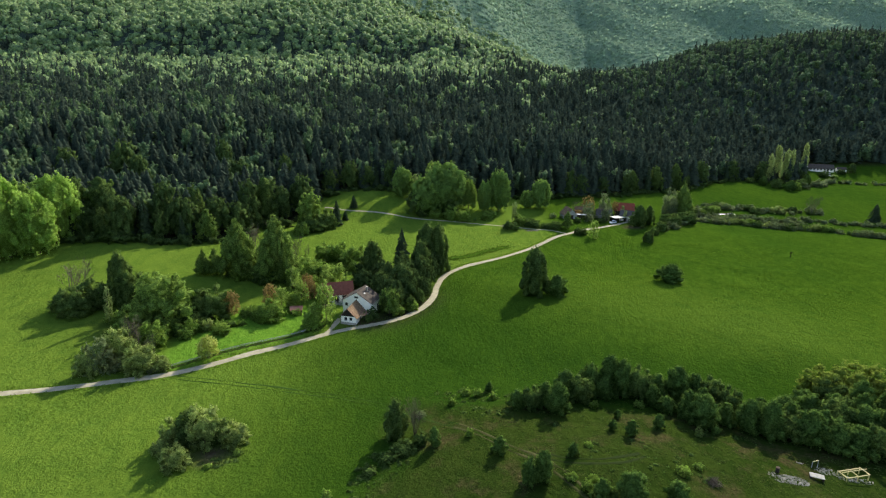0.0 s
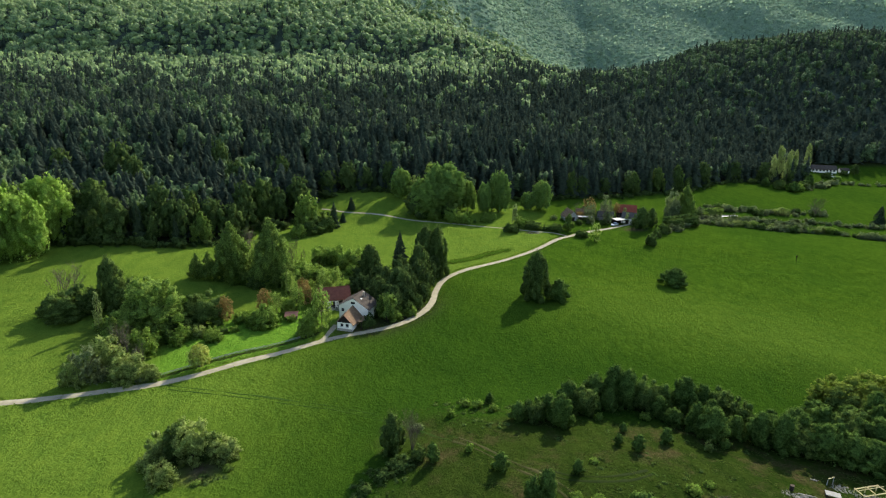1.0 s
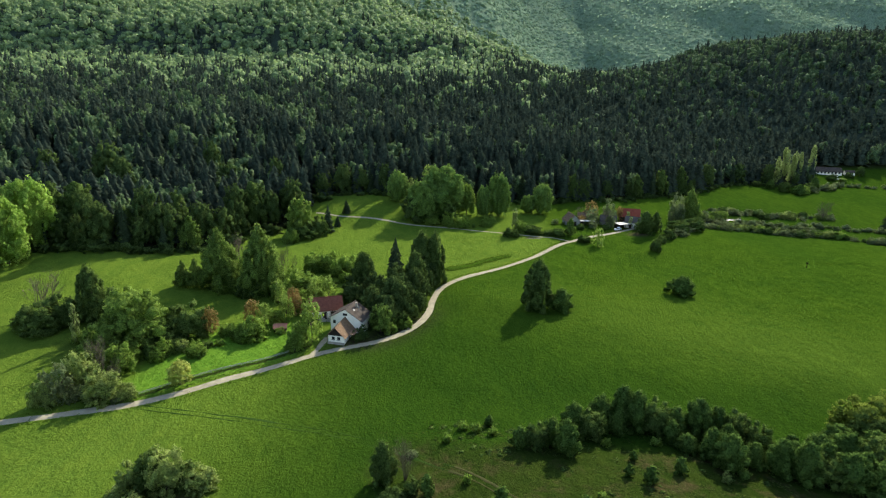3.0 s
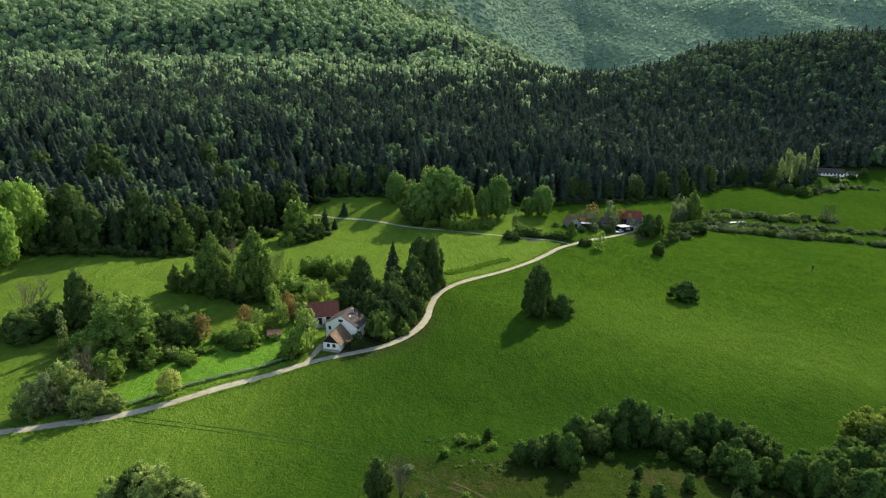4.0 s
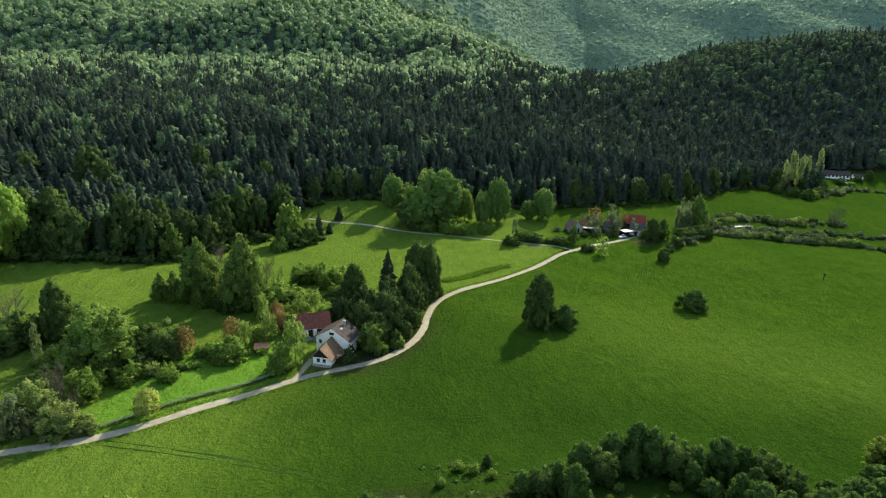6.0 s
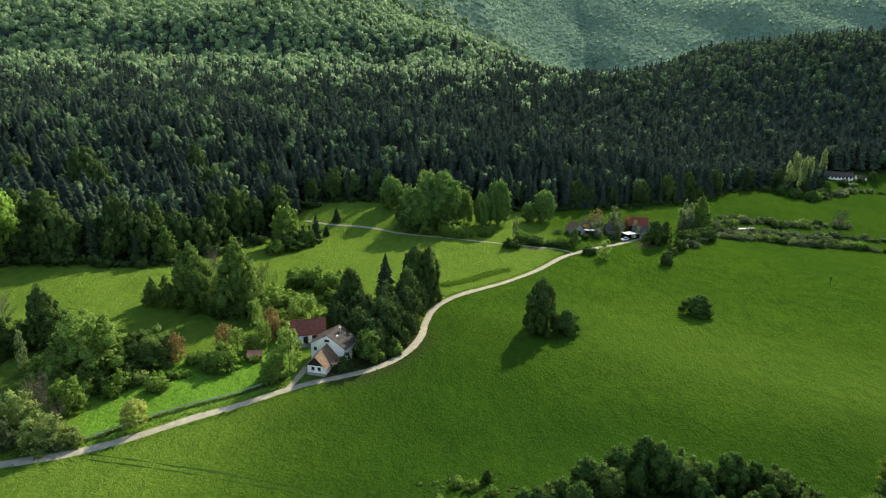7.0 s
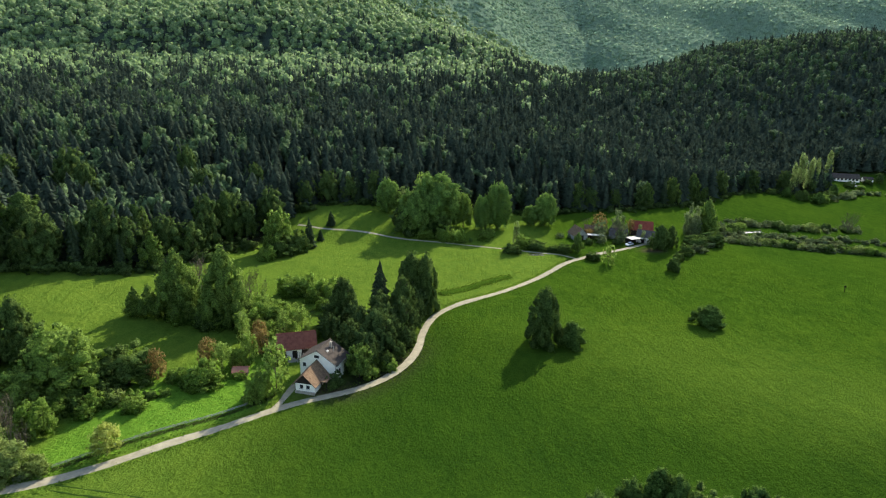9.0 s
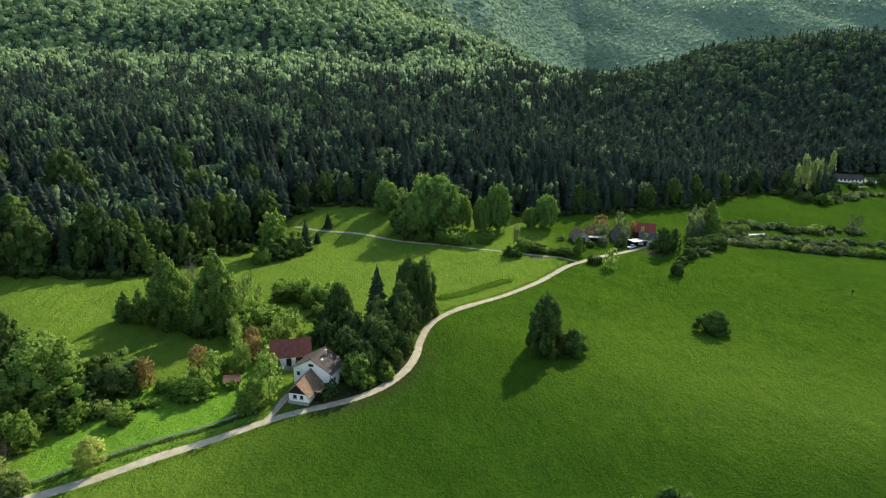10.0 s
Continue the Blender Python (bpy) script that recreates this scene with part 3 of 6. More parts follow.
def dome_lobes(rnd, n):
    """Lobes of a great dense crown, a broad dome that reaches nearly to the ground."""
    out = [(0, 0, 0.26, 0.37), (0, 0, 0.46, 0.39), (0, 0, 0.66, 0.29)]
    for i in range(n):
        a = i * 2.4 + rnd.uniform(-0.4, 0.4)
        c = 0.96 - 1.72 * (i + 0.5) / n
        reach, z = 0.40 * math.sqrt(1 - c * c), 0.45 + 0.45 * c
        k = rnd.uniform(0.88, 1.06)
        out.append((k * reach * math.cos(a), k * reach * math.sin(a), z * (0.97 + 0.04 * k), rnd.uniform(0.075, 0.13)))
    return out


def shrub_lobes(rnd, n):
    out = [(0, 0, 0.34, 0.38), (0.14, 0.05, 0.26, 0.27), (-0.12, 0.09, 0.28, 0.27), (0.0, -0.15, 0.26, 0.26)]
    for i in range(n):
        a = i * 2.4 + rnd.uniform(-0.6, 0.6)
        u = (i + 0.5) / n
        z = 0.05 + 0.74 * u ** 1.5 * rnd.uniform(0.85, 1.12)
        reach = 0.39 * math.sqrt(max(0.04, 1 - (z / 0.95) ** 2)) * rnd.uniform(0.82, 1.08)
        out.append((reach * math.cos(a), reach * math.sin(a), z, rnd.uniform(0.085, 0.15)))
    return out


def bush_lobes(rnd, n):
    """Lobes of a compact hedge bush: one rounded mass, fuller or more pointed, with low bosses."""
    tip = rnd.uniform(0.0, 1.0)
    lean = [rnd.uniform(-0.06, 0.06) for i in range(4)]
    out = [(0, 0, 0.20, 0.34), (lean[0], lean[1], 0.40, 0.35), (lean[2], lean[3], 0.58, 0.30 - 0.05 * tip), (lean[2], lean[1], 0.75 + 0.03 * tip, 0.21 - 0.06 * tip), (lean[0], lean[3], 0.88, 0.10)]
    for i in range(n):
        a = i * 2.4 + rnd.uniform(-0.5, 0.5)
        u = (i + 0.5) / n
        reach = 0.37 * (1 - u ** (2.6 - 0.9 * tip)) ** 0.6 * rnd.uniform(0.80, 1.16)
        out.append((reach * math.cos(a), reach * math.sin(a), 0.06 + 0.86 * u, (0.135 - 0.05 * u) * rnd.uniform(0.75, 1.35)))
    return out


def thin_lobes(rnd, n):
    out = []
    for i in range(n):
        a = i * 2.4 + rnd.uniform(-0.6, 0.6)
        u = (i + 0.5) / n
        out.append((0.30 * (1 - 0.7 * u) * math.cos(a) * rnd.uniform(0.5, 1.1), 0.30 * (1 - 0.7 * u) * math.sin(a) * rnd.uniform(0.5, 1.1), 0.24 + 0.68 * u, rnd.uniform(0.08, 0.15)))
    return out


def tube(vs, ts, a, b, ra, rb, sides=5):
    """A tapered limb from a to b added to lists."""
    a, b = np.array(a, float), np.array(b, float)
    d = unit(b - a)
    s = unit(np.cross(d, np.array([0.3, 0.9, 0.2])))
    u = np.cross(d, s)
    base = len(vs)
    for p, r in ((a, ra), (b, rb)):
        for i in range(sides):
            t = 2 * math.pi * i / sides
            vs.append(p + r * (s * math.cos(t) + u * math.sin(t)))
    for i in range(sides):
        j = (i + 1) % sides
        ts.append((base + i, base + j, base + sides + j))
        ts.append((base + i, base + sides + j, base + sides + i))


def trunk_arrays(seed, height=0.6, radius=0.022, limbs=6, aspect=1.0):
    rnd = random.Random(seed)
    vs, ts = [], []
    prev, r = (0, 0, -0.02), radius * 1.35
    for i in range(1, 6):
        nxt = (rnd.uniform(-0.012, 0.012), rnd.uniform(-0.012, 0.012), height * i / 5)
        tube(vs, ts, prev, nxt, r, radius * (1 - 0.15 * i), 7)
        prev, r = nxt, radius * (1 - 0.15 * i)
    for i in range(limbs):
        z = height * rnd.uniform(0.35, 0.95)
        a = i * 2.4 + rnd.uniform(-0.4, 0.4)
        mid = (0.13 * math.cos(a), 0.13 * math.sin(a), z + 0.09)
        end = (0.27 * math.cos(a + 0.2), 0.27 * math.sin(a + 0.2), z + 0.20)
        tube(vs, ts, (0, 0, z), mid, radius * 0.5, radius * 0.34, 5)
        tube(vs, ts, mid, end, radius * 0.34, radius * 0.12, 5)
    return np.array(vs), np.array(ts)


def bare_arrays(seed, stems=8, depth=4):
    """Leafless boughs: a fan of stems, each forking into thin twigs."""
    rnd = random.Random(seed)
    vs, ts = [], []

    def grow(p, d, length, r, left):
        end = p + d * length
        tube(vs, ts, p, end, r, r * 0.6, 4 if left > 1 else 3)
        if left:
            for k in range(3):
                v = np.array([rnd.uniform(-1, 1), rnd.uniform(-1, 1), rnd.uniform(-0.1, 0.6)]) * 0.7
                grow(p + d * length * rnd.uniform(0.45, 1.0), unit(d + v), length * rnd.uniform(0.50, 0.72), max(0.0013, r * 0.56), left - 1)
    for k in range(stems):
        a = k * 2.4 + rnd.uniform(-0.3, 0.3)
        lean = rnd.uniform(0.15, 0.85)
        grow(np.array([0.02 * math.cos(a), 0.02 * math.sin(a), 0.0]), unit(np.array([lean * math.cos(a), lean * math.sin(a), 1.0])), rnd.uniform(0.26, 0.40), 0.0065, depth)
    v = np.array(vs)
    v[:, 2] *= 1.0 / v[:, 2].max()
    v[:, :2] *= 0.5 / max(1e-6, np.percentile(np.abs(v[:, :2]), 99))
    return v, np.array(ts)


def spruce_arrays(seed, whorls=17, boughs=9):
    """Whorls of drooping boughs, each a ragged fan of needles, to a unit height and width."""
    rnd = np.random.RandomState(seed)
    vs, ts = [], []
    for w in range(whorls):
        u = w / (whorls - 1)
        z = 0.09 + 0.86 * u
        reach = 0.50 * (1 - u) ** 0.72 + 0.025
        k = max(5, int(boughs * (1 - 0.4 * u)))
        for i in range(k):
            a = 2 * math.pi * (i + rnd.uniform(-0.3, 0.3)) / k + w * 0.7
            r = reach * rnd.uniform(0.78, 1.12)
            drop = 0.05 + 0.06 * (1 - u)
            d, s = np.array([math.cos(a), math.sin(a), 0]), np.array([-math.sin(a), math.cos(a), 0])
            root, tip = np.array([0, 0, z + 0.03]), d * r + np.array([0, 0, z - drop * rnd.uniform(0.6, 1.2)])
            wid = r * rnd.uniform(0.24, 0.36)
            m = root * 0.42 + tip * 0.58
            b = len(vs)
            vs += [root, m + s * wid + np.array([0, 0, -0.02]), tip, m - s * wid + np.array([0, 0, -0.02]), m + np.array([0, 0, 0.016]), m - np.array([0, 0, 0.05])]
            ts += [(b, b + 1, b + 4), (b + 1, b + 2, b + 4), (b + 2, b + 3, b + 4), (b + 3, b, b + 4), (b + 1, b + 5, b + 2), (b + 3, b + 2, b + 5)]
    b = len(vs)
    vs += [np.array([0.02, 0, 0.9]), np.array([-0.012, 0.017, 0.9]), np.array([-0.012, -0.017, 0.9]), np.array([0, 0, 1.0])]
    ts += [(b, b + 1, b + 3), (b + 1, b + 2, b + 3), (b + 2, b, b + 3)]
    return np.array(vs), np.array(ts)


KINDS = {
    "U": ("shrub", "leafy green shrub"), "Ud": ("shrub", "dense dark green shrub"), "H": ("hedge_bush", "compact rounded dark green bush"), "B": ("broadleaf_tree", "full green broadleaf tree"),
    "Bd": ("broadleaf_tree", "deep green broadleaf tree"), "Bb": ("broadleaf_tree", "tall bright green broadleaf tree"),
    "L": ("light_tree", "loose light green leafy tree"), "E": ("broadleaf_tree", "full leafy egg-shaped broadleaf tree"), "Cd": ("oval_tree", "dense dark green egg-shaped tree"), "C": ("conical_tree", "dense cone-shaped green tree"), "S": ("spruce_tree", "dark narrow spruce"), "W": ("willow_bush", "silvery green willow bush"),
    "O": ("olive_bush", "olive-yellow wispy bush"), "Y": ("yellow_tree", "yellow-green leafy tree"), "R": ("russet_tree", "russet-brown leafy tree"), "P": ("slender_tree", "slender pale green tree"),
    "G": ("grey_bush", "grey-brown twiggy bush"), "N": ("bare_tree", "bare grey branching tree"),
}
PROTOS = {}


def prototypes(kind, size, fine="m"):
    """Three trees of a kind, at unit height and width; size: s, m or l; fine: n, m or f, how near the plant stands."""
    key = (kind, size, fine)
    if key in PROTOS:
        return PROTOS[key]
    made = []
    name, label = KINDS[kind]
    for k in range(3):
        seed = sum(map(ord, kind)) * 7 + k * 31 + ord(size)
        rnd = random.Random(seed)
        root = new(name)
        if kind == "S":
            v, t = trunk_arrays(seed, 0.9, 0.016, 0)
            trunk = new("trunk", fast_mesh("trunk", v, t, BARK))
            v, t = spruce_arrays(seed, 20 if size == "l" else 15)
            crown = new("crown", fast_mesh("crown", v, t, LEAF["S"]))
        elif kind == "N":
            v, t = bare_arrays(seed)
            trunk = new("trunk", fast_mesh("trunk", *trunk_arrays(seed, 0.5, 0.02, 0), GREY_BARK))
            crown = new("bough", fast_mesh("bough", v, t, GREY_BARK))
        else:
            if kind in ("U", "Ud", "W", "G", "O"):
                lobes = shrub_lobes(rnd, {"s": 14, "m": 34, "l": 48}[size])
                v, t = trunk_arrays(seed, 0.35, 0.03, 5)
            elif kind == "H":
                lobes = bush_lobes(rnd, {"s": 12, "m": 22, "l": 30}[size])
                v, t = trunk_arrays(seed, 0.35, 0.03, 5)
            elif kind in ("E", "Bb"):
                lobes = dome_lobes(rnd, {"s": 20, "m": 40, "l": 70}[size])
                v, t = trunk_arrays(seed, 0.7, 0.02, 5)
            elif kind == "Y":
                lobes = [(0, 0, 0.56, 0.36)] + [(q[0], q[1], 0.22 + 0.74 * q[2], q[3]) for q in bush_lobes(rnd, 34)[5:]]
                v, t = trunk_arrays(seed, 0.6, 0.03, 6)
            elif kind == "L":
                lobes = round_lobes(rnd, {"s": 12, "m": 18, "l": 34}[size], 0.0, 0.40)[1:]
                v, t = trunk_arrays(seed, 0.75, 0.018, 6)
            elif kind in ("C", "Cd"):
                lobes = (egg_lobes if kind == "Cd" else cone_lobes)(rnd, {"s": 18, "m": 30, "l": 52}[size])
                v, t = trunk_arrays(seed, 0.8, 0.02, 4)
            elif kind in ("P",):
                lobes = thin_lobes(rnd, 15)
                v, t = trunk_arrays(seed, 0.8, 0.02, 5)
            else:
                lobes = round_lobes(rnd, {"s": 13, "m": 26, "l": 48}[size])
                v, t = trunk_arrays(seed)
            trunk = new("trunk", fast_mesh("trunk", v, t, BARK))
            count = {"sn": 1000, "sm": 560, "sf": 300, "mn": 2600, "mm": 1700, "mf": 850, "ln": 4500, "lm": 3400, "lf": 3200}[size + fine]
            leaf = {"s": 1.10, "m": 1.12, "l": 1.22}[size] / math.sqrt(count)
            core = {"Cd": 0.85, "R": 0.42, "P": 0.30, "L": 0.44, "G": 0.5, "Y": 0.60, "W": 0.74, "U": 0.78, "Ud": 0.82, "H": 0.90, "O": 0.66}.get(kind, 0.74)
            v, t, soft = crown_arrays(seed, lobes, count, leaf, (1.0, 1.0, 0.9), core, own=0.5 if kind in ("H", "O", "Y") else 1.1)
            crown = new("crown", fast_mesh("crown", v, t, LEAF[kind], False, soft))
        trunk.parent = crown.parent = root
        made.append(root)
    PROTOS[key] = made
    return made


TURN = random.Random(11)


def on_road(x, y, gap):
    return any(float(np.min(np.hypot(line[:, 0] - x, line[:, 1] - y))) < gap for line in (ROAD, LANE))


def plant(kind, x, y, h, w, where, group="", sink=0.0):
    """One tree or shrub of that height and width, at a place of the plan; none stands on the road."""
    if on_road(x, y, 1.2 + 0.22 * w):
        return None
    if KINDS[kind][0] in ("shrub", "hedge_bush"):
        w = max(w, 0.85 * h)
    if kind == "H" and h > 4:
        h, w = h * TURN.uniform(0.78, 1.10), w * TURN.uniform(0.82, 1.08)
    size = "l" if max(h, w) > 15 and (kind == "Bb" or "wood" not in where) else "m" if max(h, w) > 4.8 else "s"
    source = TURN.choice(prototypes(kind, size, "n" if y < 140 else "m" if y < 240 else "f"))
    k = w * TURN.uniform(0.97, 1.06)
    at = Matrix.Translation((x, y, ground_z(x, y) - sink)) @ Matrix.Rotation(TURN.uniform(0, 6.28), 4, 'Z') @ Matrix.Diagonal((k, k, h, 1))
    ob = copy_thing(source, at)
    return tagged(ob, KINDS[kind][1] + " " + where, "shrub" if KINDS[kind][0] in ("shrub", "hedge_bush", "grey_bush", "willow_bush", "olive_bush") else "tree", group or where)

HERE = "alone in the open meadow"
plant("Cd", 28.9, 191.2, 18.0, 10.8, HERE)
plant("H", 36.9, 190.8, 7.5, 10.0, HERE)
plant("H", 82.6, 207.4, 7.4, 12.6, HERE)

HERE = "in a clump on the near meadow"
plant("W", -50.6, 99.2, 10.6, 8.0, HERE)
plant("Ud", -53.6, 99.6, 8.6, 6.4, HERE)
plant("W", -57.0, 98.4, 6.8, 5.4, HERE)
plant("W", -44.2, 99.4, 5.6, 6.6, HERE)
plant("Ud", -47.6, 100.6, 6.0, 5.6, HERE)
plant("W", -52.9, 91.2, 5.6, 6.2, HERE)
plant("W", -57.4, 94.6, 4.6, 4.4, HERE)
plant("Ud", -54.6, 95.0, 3.4, 4.4, HERE)
plant("U", -42.0, 95.6, 1.0, 2.4, HERE)
plant("U", -46.4, 91.2, 0.8, 2.2, HERE)

HERE = "beside the worn wheel track"
plant("Cd", -10.4, 100.5, 9.4, 5.8, HERE)
plant("N", -6.6, 101.0, 10.4, 5.0, HERE)
plant("Ud", -5.0, 96.8, 3.8, 3.4, HERE)
plant("G", -6.0, 109.6, 1.3, 3.0, HERE)
plant("H", -2.2, 95.6, 4.4, 3.0, HERE)
plant("Ud", -8.3, 94.9, 2.2, 5.4, HERE)
plant("Ud", -11.3, 92.4, 1.7, 4.2, HERE)
plant("Ud", -14.2, 88.9, 1.5, 3.4, HERE)
plant("U", -21.0, 82.2, 2.9, 2.2, HERE)

HERE = "on the rough pasture"
plant("H", 15.0, 82.1, 5.2, 3.6, HERE)
plant("H", 17.3, 83.2, 6.0, 4.2, HERE)
plant("H", 10.4, 91.6, 4.0, 2.6, HERE)
plant("U", 4.8, 98.6, 2.3, 1.6, HERE)
plant("H", 30.9, 76.5, 8.0, 8.3, HERE)
plant("H", 26.4, 77.8, 5.3, 3.8, HERE)
plant("H", 33.9, 100.2, 2.6, 1.6, HERE)
plant("H", 37.1, 98.1, 3.6, 2.0, HERE)
plant("H", 36.6, 106.5, 2.4, 1.5, HERE)
plant("H", 44.0, 102.5, 3.6, 1.9, HERE)
plant("W", 51.7, 100.8, 2.9, 1.9, HERE)
plant("H", 23.9, 89.8, 2.9, 1.7, HERE)
plant("U", 24.6, 80.3, 2.1, 2.5, HERE)
plant("H", 39.2, 78.5, 3.9, 4.7, HERE)
plant("U", 4.2, 119.2, 2.3, 3.0, HERE)
plant("U", 6.9, 117.9, 2.4, 3.2, HERE)
plant("H", 9.8, 120.6, 2.8, 2.7, HERE)
plant("U", 0.9, 114.1, 2.2, 2.3, HERE)
plant("U", 10.3, 115.9, 2.1, 2.6, HERE)

for gx, gy, gh, gw in ((27.5, 93.0, 0.9, 2.2), (22.4, 83.0, 1.3, 2.8), (26.0, 82.2, 1.5, 2.6), (43.0, 86.0, 1.4, 3.4), (46.5, 88.0, 1.0, 2.6), (33.0, 112.6, 2.0, 2.4), (43.4, 113.6, 2.2, 2.8)):
    plant("U", gx, gy, gh, gw, HERE)

HERE = "in the hedge below the meadow"
plant("H", 15.4, 110.6, 5.6, 5.0, HERE)
plant("Ud", 18.6, 110.5, 6.2, 4.8, HERE)
plant("H", 21.6, 112.4, 6.2, 3.3, HERE)
plant("H", 23.9, 108.5, 7.3, 3.7, HERE)
plant("H", 27.4, 117.5, 9.2, 5.6, HERE)
plant("Ud", 30.4, 116.2, 7.1, 6.6, HERE)
plant("H", 34.2, 121.6, 8.2, 5.7, HERE)
plant("H", 38.4, 122.0, 9.4, 6.8, HERE)
plant("H", 41.4, 120.6, 9.2, 6.8, HERE)
plant("Ud", 45.1, 119.3, 8.8, 7.0, HERE)
plant("H", 49.0, 119.1, 8.7, 7.5, HERE)
plant("H", 53.7, 119.2, 8.7, 6.7, HERE)
plant("H", 57.8, 119.2, 8.2, 6.7, HERE)
plant("Ud", 61.6, 118.2, 8.5, 6.1, HERE)
plant("H", 49.1, 112.0, 5.2, 4.8, HERE)
plant("H", 52.6, 109.6, 6.8, 5.2, HERE)
plant("H", 54.9, 106.2, 8.2, 8.0, HERE)

HERE = "in the thick hedge by the pasture"
plant("Ud", 63.6, 113.3, 8.2, 6.4, HERE)
plant("H", 60.4, 108.5, 6.4, 4.9, HERE)
plant("H", 64.3, 106.3, 8.0, 7.5, HERE)
plant("H", 67.8, 104.2, 8.1, 7.9, HERE)
plant("Ud", 72.0, 104.0, 7.6, 7.6, HERE)
plant("H", 75.4, 102.6, 7.6, 7.8, HERE)
plant("H", 80.5, 102.3, 8.0, 8.6, HERE)
plant("H", 84.4, 101.4, 8.0, 8.6, HERE)
plant("Ud", 88.5, 100.4, 8.2, 9.0, HERE)
plant("H", 69.9, 113.1, 6.9, 6.4, HERE)
plant("H", 75.1, 112.2, 7.2, 7.6, HERE)
plant("H", 80.6, 111.8, 8.6, 8.3, HERE)
plant("Ud", 84.4, 108.9, 9.5, 8.6, HERE)
plant("H", 88.9, 107.3, 9.5, 9.3, HERE)
plant("H", 93.4, 106.9, 9.5, 9.7, HERE)
plant("H", 83.5, 119.2, 4.8, 6.9, HERE)
plant("Ud", 89.9, 119.9, 8.6, 8.0, HERE)
plant("H", 94.7, 117.1, 9.3, 8.4, HERE)
plant("O", 90.5, 124.4, 9.2, 11.6, HERE)
plant("O", 98.2, 125.7, 9.5, 12.5, HERE)
plant("O", 104.3, 124.6, 9.5, 12.4, HERE)

HERE = "in the thick hedge by the pasture"
plant("H", 92.7, 99.2, 8.2, 9.0, HERE)
plant("H", 99.9, 107.6, 9.5, 11.0, HERE)
plant("Ud", 107.2, 119.3, 9.5, 10.6, HERE)
plant("O", 112.8, 125.1, 9.5, 12.4, HERE)

HERE = "in the thick hedge by the pasture"
for hx, hy, hh, hw in ((68.0, 109.0, 6.5, 6.0), (73.0, 107.0, 7.0, 6.5), (78.5, 104.5, 7.5, 7.0), (87.0, 113.5, 7.5, 7.0), (92.5, 112.5, 8.0, 7.5), (99.0, 114.0, 8.5, 8.0),
                       (57.5, 114.0, 6.5, 5.5), (47.0, 115.5, 5.5, 5.0), (33.0, 117.8, 5.5, 4.5), (36.5, 118.4, 6.0, 5.0)):
    plant("H", hx, hy, hh, hw, HERE)

HERE = "in the copse beside the road"
plant("N", -125.4, 173.4, 15.5, 11.0, HERE)
plant("Ud", -120.2, 164.7, 9.7, 16.0, HERE)
plant("Ud", -114.9, 168.7, 11.0, 10.0, HERE)
plant("Cd", -108.7, 171.1, 18.4, 10.0, HERE)
plant("Ud", -104.6, 170.5, 13.0, 9.7, HERE)
plant("B", -94.0, 163.9, 14.9, 12.6, HERE)
plant("B", -86.2, 156.2, 16.8, 17.3, HERE)
plant("Ud", -75.9, 162.8, 12.2, 13.6, HERE)
plant("R", -69.8, 164.4, 9.0, 6.0, HERE)
plant("P", -104.3, 156.3, 11.8, 4.2, HERE)
plant("B", -91.1, 149.1, 11.1, 11.6, HERE)
plant("Ud", -81.1, 156.5, 7.4, 10.4, HERE)

HERE = "at the roadside edge of the copse"
plant("W", -87.6, 132.7, 10.8, 9.6, HERE)
plant("N", -84.4, 135.5, 13.0, 5.0, HERE)
plant("G", -89.6, 127.1, 10.8, 8.1, HERE)
plant("W", -79.7, 128.0, 9.0, 9.3, HERE)
plant("W", -91.4, 125.3, 8.2, 7.2, HERE)
plant("U", -83.3, 141.2, 9.1, 6.7, HERE)
for kind, hx, hy, hh, hw in (("U", -83.2, 147.4, 5.4, 4.8), ("H", -79.8, 149.0, 4.0, 3.8), ("U", -76.6, 150.6, 5.8, 5.0), ("Ud", -75.2, 152.6, 4.6, 4.6), ("W", -72.6, 152.2, 4.6, 4.6), ("U", -69.6, 153.8, 3.6, 4.2), ("Ud", -66.8, 155.4, 2.4, 3.6), ("U", -64.2, 157.0, 2.0, 3.2)):
    plant(kind, hx, hy, hh, hw, HERE)
plant("N", -78.5, 130.8, 9.6, 4.6, HERE)
plant("W", -75.6, 129.8, 4.2, 4.4, HERE)
plant("U", -93.6, 146.0, 7.1, 8.2, HERE)
plant("Y", -65.4, 136.0, 6.7, 6.6, HERE)

HERE = "in the old orchard behind the house"
plant("C", -81.1, 201.1, 23.0, 15.0, HERE)
for ox, oy, oh, ow in ((-76.6, 202.4, 6.6, 8.0), (-60.4, 199.7, 8.2, 9.8), (-67.5, 196.2, 5.2, 10.3), (-58.7, 206.0, 8.5, 9.0), (-80.0, 199.0, 5.1, 8.8), (-74.0, 199.0, 6.0, 8.0)):
    plant("U", ox, oy, oh, ow, HERE)
plant("C", -94.7, 200.9, 9.8, 7.0, HERE)
plant("C", -90.4, 201.5, 10.6, 7.4, HERE)
plant("C", -65.8, 198.5, 25.4, 15.2, HERE)
plant("N", -60.6, 207.2, 15.5, 10.5, HERE)
plant("N", -78.5, 209.2, 21.0, 10.5, HERE)
plant("U", -53.7, 199.4, 8.5, 13.2, HERE)
plant("U", -53.8, 223.3, 8.5, 9.9, HERE)
plant("U", -48.0, 223.8, 8.5, 9.9, HERE)
plant("U", -43.8, 216.7, 6.9, 5.9, HERE)
plant("U", -39.9, 220.6, 8.2, 9.3, HERE)
plant("U", -47.4, 199.8, 6.5, 7.6, HERE)
plant("U", -56.9, 192.5, 8.5, 8.6, HERE)
plant("Ud", -69.8, 196.3, 8.5, 10.5, HERE)
